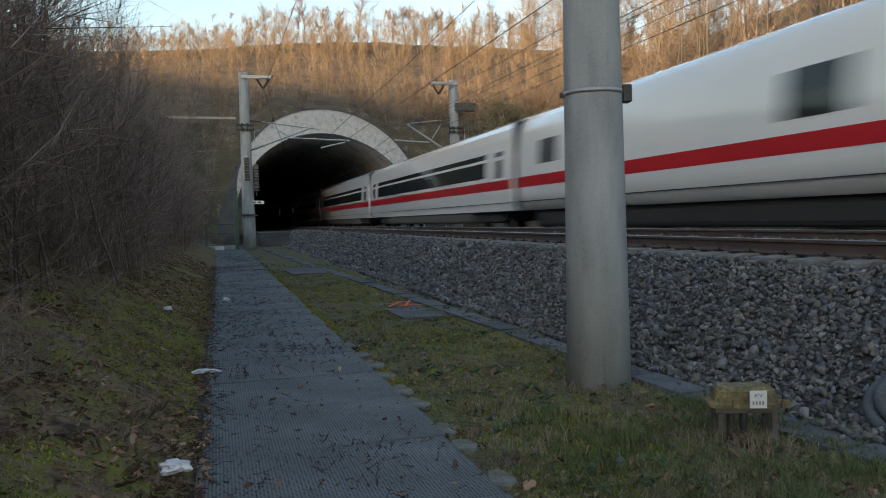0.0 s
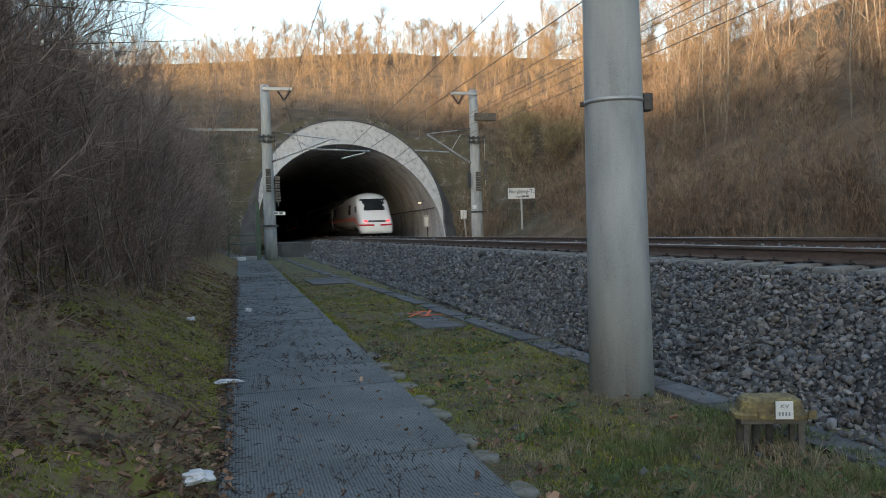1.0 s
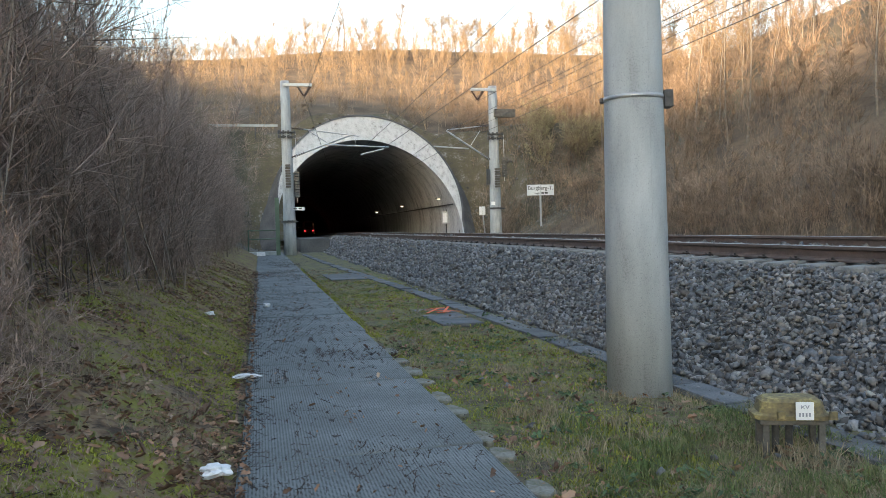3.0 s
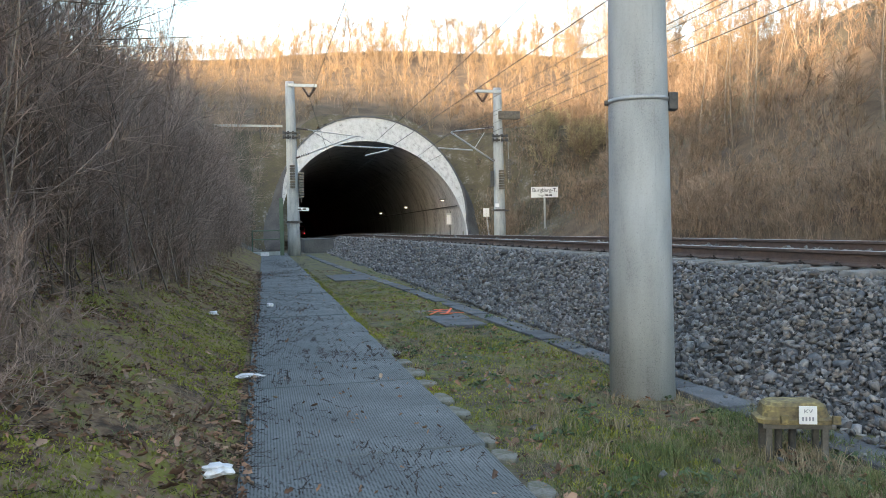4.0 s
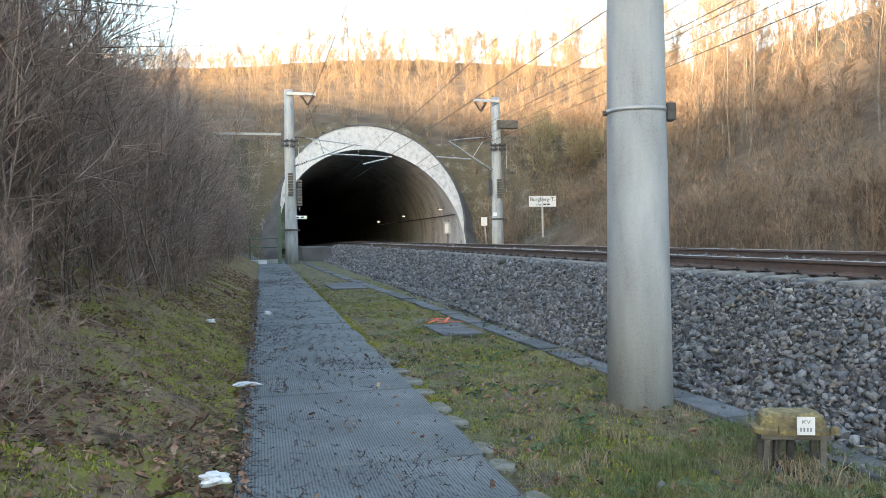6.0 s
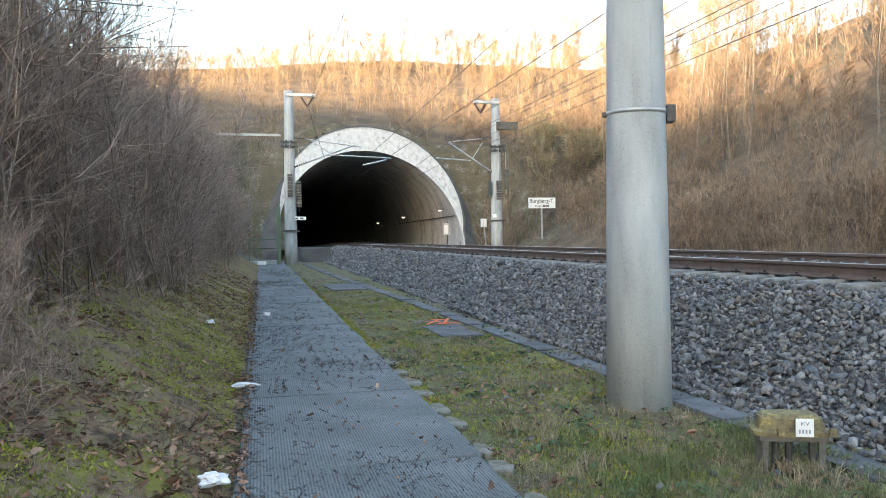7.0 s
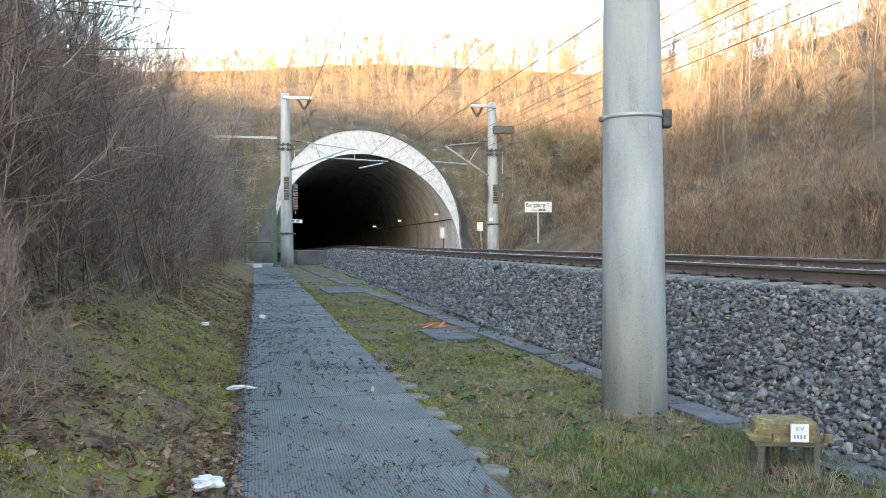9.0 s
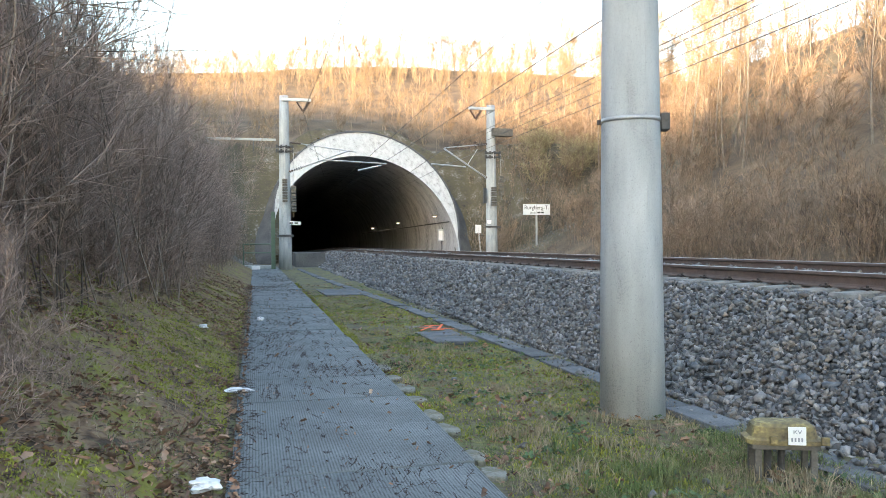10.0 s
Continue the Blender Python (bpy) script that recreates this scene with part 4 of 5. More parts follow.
def bogie(parent, y):
    bm = bmesh.new()
    box(bm, -1.15, y - 1.7, 0.45, 1.15, y + 1.7, 0.75, 0.05)
    for s in (-1.2, 1.05):
        box(bm, s, y - 1.6, 0.35, s + 0.15, y + 1.6, 0.65, 0.04)
    b = part("bogie", bm, M_UNDER, parent)
    for dy in (-1.25, 1.25):
        bm = bmesh.new()
        tube(bm, (-0.82, y + dy, 0.46), (-0.68, y + dy, 0.46), 0.46, n=24)
        tube(bm, (0.68, y + dy, 0.46), (0.82, y + dy, 0.46), 0.46, n=24)
        tube(bm, (-0.7, y + dy, 0.46), (0.7, y + dy, 0.46), 0.09, n=10)
        part("wheelset", bm, M_UNDER, parent)


def coach(train, y0, y1):
    bm = bmesh.new()
    loft(bm, [section(1.51, 0.75, 3.3, 4.12, y) for y in (y0 + 0.25, y0 + 0.4, y1 - 0.4, y1 - 0.25)])
    body = part("coach", bm, M_TRAIN, train, "white coach with a dark window band", smooth=False)
    both("red_stripe", body, M_STRIPE, "red stripe", y0 + 0.36, y1 - 0.36, 1.52, 1.86)
    both("window_band", body, M_GLASS, "dark continuous window band", y0 + 3.0, y1 - 3.0, 2.02, 2.92, 0.008)
    for dy in (y0 + 1.25, y1 - 2.05):
        both("door_window", body, M_GLASS, "", dy, dy + 0.62, 1.95, 2.9, 0.008)
    bm = bmesh.new()
    for s in (-1, 1):
        box(bm, s * 1.475 - 0.01, y0 + 0.4, 1.03, s * 1.475 + 0.01, y1 - 0.4, 1.05)
    part("seam", bm, M_GANGWAY, body)
    bm = bmesh.new()
    box(bm, -1.36, y0 + 5.2, 0.3, 1.36, y1 - 5.2, 0.74, 0.12)
    part("underfloor_fairing", bm, M_CASE, body, "grey underfloor fairing")
    bm = bmesh.new()
    box(bm, -1.43, y0 - 0.27, 0.8, 1.43, y0 + 0.27, 3.85, 0.1)
    part("gangway", bm, M_GANGWAY, body, "dark rubber gangway")
    for y in (y0 + 3.7, y1 - 3.7):
        bogie(body, y)
    return body


def power_car(train):
    """The rear vehicle: its nose points backwards, towards -y, from y = 0."""
    L = 19.9
    rings = []
    for y, w, z0, z1, roof in ((0.0, 0.95, 0.55, 0.95, 1.2), (0.08, 1.2, 0.42, 1.1, 1.42), (0.25, 1.36, 0.36, 1.35, 1.66), (0.55, 1.44, 0.36, 1.6, 1.95), (0.9, 1.47, 0.38, 1.8, 2.22), (1.25, 1.485, 0.42, 2.05, 2.58),
                              (1.6, 1.49, 0.48, 2.35, 2.98), (2.0, 1.5, 0.55, 2.65, 3.38), (2.5, 1.505, 0.62, 2.92, 3.72), (3.2, 1.51, 0.70, 3.12, 3.95), (4.2, 1.51, 0.75, 3.25, 4.08), (5.5, 1.51, 0.75, 3.3, 4.12), (L - 0.4, 1.51, 0.75, 3.3, 4.12), (L - 0.25, 1.50, 0.78, 3.25, 4.08)):
        rings.append(section(w, z0, z1, roof, y))
    bm = bmesh.new()
    loft(bm, rings)
    body = part("power_car", bm, M_TRAIN, train, "white streamlined rear power car", smooth=True)
    both("red_stripe", body, M_STRIPE, "red stripe", 3.2, L - 0.27, 1.52, 1.86)
    bm = bmesh.new()                                       # the stripe drops and runs round the nose
    for s in (-1, 1):
        top, low = [], []
        for y, w, z, h in ((3.2, 1.506, 1.52, 0.34), (2.8, 1.502, 1.47, 0.36), (2.3, 1.50, 1.36, 0.33), (1.8, 1.487, 1.23, 0.27), (1.3, 1.48, 1.13, 0.20), (0.9, 1.47, 1.07, 0.16), (0.55, 1.44, 1.04, 0.15), (0.25, 1.36, 1.03, 0.15), (0.12, 1.19, 1.03, 0.15), (0.03, 1.03, 1.02, 0.15), (-0.01, 0.9, 1.02, 0.15), (-0.012, 0.25, 1.02, 0.15)):
            low.append((s * (w + 0.012), y, z))
            top.append((s * (w + 0.012), y, z + h))
        loft(bm, [low, top], closed=False)
    part("nose_stripe", bm, M_STRIPE, body, "red stripe round the nose")
    # windscreen
    bm = bmesh.new()
    rows = []
    for y, z, w in ((1.06, 2.40, 1.24), (1.40, 2.76, 1.23), (1.75, 3.14, 1.19), (2.08, 3.45, 1.10)):
        rows.append([(x * w, y - 0.09 + 0.40 * abs(x) ** 2.5, z - 0.02) for x in np.linspace(-1, 1, 11)])
    loft(bm, rows, closed=False)
    part("windscreen", bm, M_GLASS, body, "dark raked windscreen", smooth=True)
    for s in (-1, 1):
        bm = bmesh.new()
        q = [(s * 1.505, 2.05, 2.25), (s * 1.512, 2.75, 2.25), (s * 1.475, 2.75, 2.82), (s * 1.45, 2.4, 2.80)]
        loft(bm, [q, [(p[0] - s * 0.05, p[1], p[2]) for p in q]])
        part("cab_side_window", bm, M_GLASS, body)
    both("side_window", body, M_GLASS, "", 5.3, 6.8, 2.12, 3.0, 0.008)
    both("side_grille", body, M_GANGWAY, "", L - 3.4, L - 2.1, 2.2, 2.95, 0.008)
    bm = bmesh.new()
    for s in (-1, 1):
        box(bm, s * 1.475 - 0.01, 3.4, 1.03, s * 1.475 + 0.01, L - 0.4, 1.055)
    part("seam", bm, M_GANGWAY, body)
    for s in (-1, 1):
        bm = bmesh.new()
        q = [(s * 1.10, 0.12, 1.37), (s * 0.86, 0.03, 1.37), (s * 0.86, 0.13, 1.53), (s * 1.10, 0.22, 1.53)]
        loft(bm, [[(p[0], p[1] - 0.03, p[2]) for p in q], [(p[0], p[1] + 0.2, p[2]) for p in q]])
        part("tail_light", bm, M_TAIL, body, "glowing red tail light")
    bm = bmesh.new()
    loft(bm, [[(-0.78, 0.03, 1.34), (0.78, 0.03, 1.34), (0.78, 0.12, 1.50), (-0.78, 0.12, 1.50)], [(-0.78, 0.3, 1.34), (0.78, 0.3, 1.34), (0.78, 0.3, 1.50), (-0.78, 0.3, 1.50)]])
    part("nose_grille", bm, M_GANGWAY, body, "dark slotted grille between the lights")
    bm = bmesh.new()
    box(bm, -1.25, 2.2, 0.2, 1.25, L - 1.2, 0.74, 0.12)
    part("underframe", bm, M_UNDER, body)
    for y in (5.0, L - 4.4):
        bogie(body, y)
    bm = bmesh.new()
    for p, q in (((-0.5, L - 3.6, 3.95), (-0.5, L - 2.6, 4.5)), ((0.5, L - 3.6, 3.95), (0.5, L - 2.6, 4.5)), ((-0.75, L - 2.6, 4.5), (0.75, L - 2.6, 4.5))):
        tube(bm, p, q, 0.03)
    box(bm, -0.6, L - 4.2, 3.75, 0.6, L - 2.8, 3.95, 0.03)
    part("pantograph", bm, M_DARK, body, "folded dark pantograph")
    return body


def build_train():
    train = thing("express_train", "white express train with a red stripe entering the tunnel", "train")
    power_car(train)
    for i in range(5):
        coach(train, 19.9 + 26.4 * i, 19.9 + 26.4 * (i + 1))
    return train


TRAIN = build_train()


# ---- plants ----
def prisms(segs):
    """Three-sided tapered bars for an array of rows p(3), q(3), r0, r1."""
    s = np.asarray(segs, float)
    p, q, r0, r1 = s[:, 0:3], s[:, 3:6], s[:, 6:7], s[:, 7:8]
    d = q - p
    d /= np.linalg.norm(d, axis=1, keepdims=True) + 1e-9
    ref = np.where(np.abs(d[:, 2:3]) > 0.9, np.array([[1.0, 0, 0]]), np.array([[0, 0, 1.0]]))
    a = np.cross(d, ref)
    a /= np.linalg.norm(a, axis=1, keepdims=True) + 1e-9
    b = np.cross(d, a)
    vs = []
    for base, r in ((p, r0), (q, r1)):
        for k in range(3):
            t = 2 * math.pi * k / 3
            vs.append(base + r * (a * math.cos(t) + b * math.sin(t)))
    v = np.stack(vs, 1).reshape(-1, 3)
    o = (np.arange(len(s)) * 6)[:, None]
    f = np.concatenate([o + np.array([[0, 1, 4, 3]]), o + np.array([[1, 2, 5, 4]]), o + np.array([[2, 0, 3, 5]])])
    return v, f


def spikes(segs):
    """Pointed three-sided twigs."""
    v, _ = prisms(segs)
    v = v.reshape(-1, 6, 3)
    v = np.concatenate([v[:, :3], v[:, 3:].mean(1, keepdims=True)], 1).reshape(-1, 3)
    o = (np.arange(len(segs)) * 4)[:, None]
    return v, np.concatenate([o + np.array([[0, 1, 3]]), o + np.array([[1, 2, 3]]), o + np.array([[2, 0, 3]])])


def wisps(segs):
    """The finest far twigs: one tapering sliver each, turned at random."""
    v, _ = prisms(segs)
    v = v.reshape(-1, 6, 3)
    v = np.stack([v[:, 0], v[:, 1], v[:, 3:].mean(1)], 1).reshape(-1, 3)
    return v, np.arange(len(v)).reshape(-1, 3)


def grow(rng, segs, p, d, length, r, n, wander, lift, tip=0.35):
    """A crooked branch of n pieces; returns its points and directions."""
    pts = [(p, d, r)]
    for i in range(n):
        d = d + rng.normal(0, wander, 3) + np.array([0, 0, lift])
        d = d / np.linalg.norm(d)
        q = p + d * length / n
        r2 = r * (1 - (1 - tip) / n)
        segs.append((*p, *q, r, r2))
        p, r = q, r2
        pts.append((p, d, r))
    return pts


def aside(rng, d, angle):
    a = rng.normal(size=3)
    a -= d * (a @ d)
    a /= np.linalg.norm(a)
    return d * math.cos(angle) + a * math.sin(angle)


def tree(rng, h, r, n_branch, n_twig, low=0.3, spread=0.75, reach=0.32, twig_r=0.018, wander=0.06):
    """Returns two lists of bars: trunk with limbs, and twigs."""
    stem, twigs = [], []
    pts = grow(rng, stem, np.zeros(3), np.array([rng.normal(0, 0.06), rng.normal(0, 0.06), 1.0]), h, r, 5, wander, 0.05, 0.12)
    for _ in range(n_branch):
        t = low + (1 - low) * rng.random() ** 0.8
        i = min(4, int(t * 5))
        (p0, d0, r0), (p1, _, _) = pts[i], pts[i + 1]
        p = p0 + (p1 - p0) * rng.random()
        b = grow(rng, stem, p, aside(rng, d0, spread * rng.uniform(0.6, 1.3)), h * reach * (1.15 - t * 0.75) * rng.uniform(0.6, 1.2), max(r0 * 0.42, twig_r), 2, 0.18, 0.12, 0.35)
        for _ in range(n_twig):
            k = rng.integers(0, 2)
            q = b[k][0] + (b[k + 1][0] - b[k][0]) * rng.random()
            grow(rng, twigs, q, aside(rng, b[k][1], rng.uniform(0.35, 0.95)), h * reach * rng.uniform(0.3, 0.65), twig_r, 1, 0.2, 0.08, 0.3)
    return stem, twigs


def bush(rng, h, stems, n_branch, n_twig, r=0.022, twig_r=0.005, lean=0.4, low=0.12):
    stem, twigs = [], []
    for _ in range(stems):
        a, b = tree(rng, h * rng.uniform(0.55, 1.0), r * rng.uniform(0.6, 1.2), n_branch, n_twig, low=low, spread=0.65, reach=0.36, twig_r=twig_r, wander=0.10)
        az, tilt = rng.uniform(0, 2 * math.pi), abs(rng.normal(0, lean * 0.6)) + 0.05
        m = np.array(Matrix.Rotation(az, 3, "Z") @ Matrix.Rotation(tilt, 3, "Y"))
        off = np.array([rng.normal(0, 0.35), rng.normal(0, 0.35), 0])
        for src, dst in ((a, stem), (b, twigs)):
            s = np.array(src)
            s[:, :3] = s[:, :3] @ m.T + off
            s[:, 3:6] = s[:, 3:6] @ m.T + off
            dst.extend(map(tuple, s))
    return stem, twigs


def shrub_mesh(rng, h):
    s, t = bush(rng, h, 10, 10, 12, r=0.0135, twig_r=0.0055, lean=0.26, low=0.06)
    return prisms(s), spikes(t)


def left_shrubs():
    rng = np.random.default_rng(11)
    protos = []
    for i, h in enumerate((3.6, 4.2, 4.9, 5.6, 4.4, 3.2)):
        (sv, sf), (tv, tf) = shrub_mesh(rng, h)
        e = thing("shrub", "dense bare red-brown shrub on the bank", "shrub", "shrubs on the bank")
        arrays("branchwork", sv, sf, M_BARK, e)
        arrays("crown", tv, tf, M_TWIG, e, "fine dark twigs")
        protos.append(e)
    places = []
    for y in np.arange(5.5, 50, 1.0):
        for row in range(3):
            u = -1.98 - row * 1.5 - 0.9 * max(0.0, 1 - y / 10) + rng.normal(0, 0.3)
            yy = y + rng.normal(0, 0.4)
            if row == 2 and y > 24:
                continue
            places.append((u + LEAN * yy, yy))
    for i, (x, y) in enumerate(places):
        m = pose(x, y, float(ground_z(x, y)) - 0.05, rng.normal(0, 4), rng.normal(0, 4), rng.uniform(0, 360)) @ Matrix.Scale(1.0 - 0.13 * float(smooth(9, 16, y)), 4)
        src = protos[i % len(protos)]
        if i < len(protos):
            src.matrix_basis = m
        else:
            copy_thing(src, m)


left_shrubs()


def undergrowth():
    """Arching canes that droop from the shrubs to the bank."""
    rng = np.random.default_rng(12)
    stems, twigs = [], []
    for _ in range(8):
        a, b = bush(rng, 1.35, 8, 6, 7, r=0.0065, twig_r=0.0042, lean=1.1, low=0.03)
        stems.append(prisms(a)), twigs.append(spikes(b))
    n = 180
    ys = 4.2 + 44 * rng.random(n) ** 1.35
    us = -1.50 - rng.random(n) ** 1.4 * 2.6 + 0.12 * rng.normal(0, 1, n)
    size = rng.uniform(0.5, 1.15, n) * (0.45 + 0.55 * smooth(-1.3, -2.3, us))
    plant(rng, stems, twigs, us + LEAN * ys, ys, size, ("undergrowth_stems", "tangled low stems under the shrubs", "undergrowth", M_TWIG), ("undergrowth_twigs", "tangled fine twigs under the shrubs", "undergrowth", M_TWIG))


def spread(rng, protos, xs, ys, sizes, sink=0.1):
    n = len(xs)
    m = turns(rng, n, 0.05) * sizes[:, None, None]
    offs = np.stack([xs, ys, ground_z(xs, ys) - sink], -1)
    return scatter(protos, (rng.integers(0, len(protos), n), m, offs))


def plant(rng, stems, twigs, xs, ys, sizes, first, second):
    """One crowd of plants as two meshes: the stems and the twigs."""
    seed = int(rng.integers(1, 1 << 30))
    for protos, (name, label, category, m) in ((stems, first), (twigs, second)):
        v, f = spread(np.random.default_rng(seed), protos, xs, ys, sizes)
        tagged(arrays(name, v, f, m), label, category, kind="stuff")


undergrowth()


def far_woods():
    rng = np.random.default_rng(21)
    # trees on the hill behind the tunnel
    stems, twigs, poles, tufts = [], [], [], []
    for _ in range(8):
        t_, w_ = tree(rng, 9.0, 0.040, 15, 14, low=0.05, spread=0.7, reach=0.36, twig_r=0.021, wander=0.04)
        stems.append(prisms(t_)), twigs.append(wisps(w_))
        t_, w_ = tree(rng, 6.0, 0.026, 8, 7, low=0.02, spread=0.6, reach=0.38, twig_r=0.021, wander=0.04)
        poles.append(prisms(t_)), tufts.append(wisps(w_))
    n = 900
    ys = np.where(rng.random(n) < 0.35, rng.uniform(100, 122, n), 70 + 48 * rng.random(n))
    xs = rng.uniform(-0.42, 1.1, n) * (ys + 10) - 6
    plant(rng, stems, twigs, xs, ys, rng.uniform(0.35, 0.66, n) * (0.7 + 0.3 * smooth(-12, 25, xs)), ("hillside_trunks", "slender bare tree trunks crowding the hillside", "trees", M_TRUNK), ("hillside_crowns", "golden-brown bare crowns on the hillside", "trees", M_WOOD))
    n = 1900
    ys = np.where(rng.random(n) < 0.35, rng.uniform(100, 114, n), 67 + 45 * rng.random(n))
    xs = rng.uniform(-0.42, 1.1, n) * (ys + 10) - 6
    plant(rng, poles, tufts, xs, ys, rng.uniform(0.4, 0.85, n) * (0.7 + 0.3 * smooth(-12, 25, xs)), ("sapling_stems", "dense thin sapling stems on the hillside", "saplings", M_TRUNK), ("sapling_twigs", "fine brown sapling twigs on the hillside", "saplings", M_WOOD))
    # thicket on the right-hand cutting slope
    canes, sprays = [], []
    for _ in range(8):
        t_, w_ = bush(rng, 4.2, 6, 6, 11, r=0.020, twig_r=0.014, lean=0.3)
        canes.append(prisms(t_)), sprays.append(wisps(w_))
    n = 430
    us = 18.8 + 34 * rng.random(n) ** 2.1
    ys = rng.uniform(8, 78, n)
    size = rng.uniform(0.6, 1.15, n) * (0.75 + 0.5 * smooth(19, 35, us))
    clear = (us < 21.0) & (ys > 34) & (ys < 54)               # open ground before the name board
    us, ys, size = us[~clear], ys[~clear], size[~clear]
    plant(rng, canes, sprays, us + LEAN * ys, ys, size, ("thicket_stems", "tangled bare stems covering the cutting slope", "thicket", M_THICK), ("thicket_twigs", "fine bare twigs covering the cutting slope", "thicket", M_THICK))
    reeds, tips = [], []                                      # slim upright brush
    for _ in range(8):
        t_, w_ = bush(rng, 3.2, 4, 4, 5, r=0.017, twig_r=0.012, lean=0.16, low=0.1)
        reeds.append(prisms(t_)), tips.append(wisps(w_))
    n = 620                                                   # brush along the crest
    xs, ys = rng.uniform(-35, 120, n), rng.uniform(106, 115.0, n)
    plant(rng, reeds, tips, xs, ys, rng.uniform(0.55, 1.0, n), ("crest_stems", "bare brush stems along the crest of the hill", "thicket", M_WOOD), ("crest_twigs", "bare brush twigs along the crest of the hill", "thicket", M_WOOD))
    n = 620                                                   # upright brush at the foot of the cutting slope
    us, ys = 17.7 + 5.5 * rng.random(n) ** 1.5, 8 + 54 * rng.random(n)
    clear = (np.abs(us - 19.8) < 0.9) & (ys > 46) & (ys < 53) | (us < 19.6) & (ys > 38) & (ys < 53)
    plant(rng, reeds, tips, us + LEAN * ys, ys, rng.uniform(0.3, 0.95, n) * np.where(clear, 0.32, 1.0), ("foot_stems", "slim bare stems at the foot of the cutting slope", "thicket", M_THICK), ("foot_twigs", "fine bare twigs at the foot of the cutting slope", "thicket", M_THICK))
    n = 70                                                    # low growth on the slopes beside the portal
    xs = np.where(rng.random(n) < 0.5, rng.uniform(19.5, 30, n), rng.uniform(-13, 0.5, n))
    ys = rng.uniform(52, 65, n)
    plant(rng, canes, sprays, xs, ys, rng.uniform(0.12, 0.45, n), ("slope_stems", "low bare bush stems beside the portal", "thicket", M_THICK), ("slope_twigs", "low bare bush twigs beside the portal", "thicket", M_THICK))
    n = 2200                                                  # loose stones on those slopes
    xs = np.where(rng.random(n) < 0.6, rng.uniform(-6, 1.5, n), rng.uniform(18.5, 24, n))
    ys = rng.uniform(50.5, 63, n)
    m = turns(rng, n) * (0.06 * np.exp(rng.normal(0, 0.4, n)))[:, None, None]
    v, f = scatter(rock_protos(rng, 5), (rng.integers(0, 5, n), m, np.stack([xs, ys, ground_z(xs, ys)], -1)))
    tagged(arrays("slope_stones", v, f, M_SLEEPER), "loose pale stones on the slope beside the portal", "stones", kind="stuff")
    n = 60                                                    # bushes along the ledge
    xs, ys = rng.uniform(-26, 50, n), rng.uniform(67, 76, n)
    plant(rng, canes, sprays, xs, ys, rng.uniform(0.3, 0.65, n), ("ledge_stems", "low bare bush stems along the ledge", "thicket", M_THICK), ("ledge_twigs", "low bare bush twigs along the ledge", "thicket", M_THICK))
    # catkin bushes beside the portal
    made = []
    for i in range(8):
        x, y = 22.0 + 9 * rng.random(), 57 + 7 * rng.random()
        m = pose(x, y, float(ground_z(x, y)) - 0.1, 0, 0, rng.uniform(0, 360))
        if i < 3:
            t_, w_ = bush(rng, 3.8, 7, 8, 12, r=0.022, twig_r=0.016, lean=0.35)
            e = thing("catkin_bush", "pale olive catkin bush on the slope beside the portal", "bush", "catkin bushes", at=m)
            arrays("branchwork", *prisms(t_), M_THICK, e)
            arrays("crown", *spikes(w_), M_CATKIN, e, "pale olive catkin twigs")
            made.append(e)
        else:
            copy_thing(made[i % 3], m)


far_woods()


def slope_trees():
    rng = np.random.default_rng(31)
    protos = []
    for i in range(5):
        s, t = tree(rng, 12.0, 0.075, 20, 16, low=0.3, spread=0.65, reach=0.32, twig_r=0.012)
        e = thing("tree", "slender bare tree with pale trunk on the cutting slope", "tree", "trees on the slope")
        arrays("trunk", *prisms(s), M_BIRCH, e, "pale grey trunk and limbs")
        arrays("crown", *spikes(t), M_WOOD, e, "golden-brown bare twigs")
        protos.append(e)
    for i in range(110):
        u, y = 27 + 30 * rng.random(), rng.uniform(8, 78)
        x = u + LEAN * y
        k = rng.uniform(0.7, 1.15)
        m = pose(x, y, float(ground_z(x, y)) - 0.1, rng.normal(0, 3), rng.normal(0, 3), rng.uniform(0, 360))
        if i < 5:
            protos[i].matrix_basis = m
        else:
            copy_thing(protos[i % 5], m)


slope_trees()


def crest_trees():
    """Tall trees along the top of the hill, standing against the sky."""
    rng = np.random.default_rng(33)
    protos = []
    for i in range(6):
        s, t = tree(rng, 8.0, 0.14, 22, 15, low=0.28, spread=0.8, reach=0.40, twig_r=0.021, wander=0.10)
        e = thing("tree", "tall bare tree against the sky on the hilltop", "tree", "trees on the hilltop")
        arrays("trunk", *prisms(s), M_CREST, e, "brown trunk and limbs")
        arrays("crown", *spikes(t), M_CREST, e, "golden-brown bare twigs")
        protos.append(e)
    for i in range(84):
        x, y = -32 + 1.75 * i + rng.normal(0, 1.2), rng.uniform(110, 121)
        m = pose(x, y, float(ground_z(x, y)) - 0.2, rng.normal(0, 3), rng.normal(0, 3), rng.uniform(0, 360)) @ Matrix.Scale(rng.uniform(0.65, 1.1) * (0.60 + 0.72 * float(smooth(-10, 16, x))), 4)
        if i < 6:
            protos[i].matrix_basis = m
        else:
            copy_thing(protos[i % 6], m)


crest_trees()


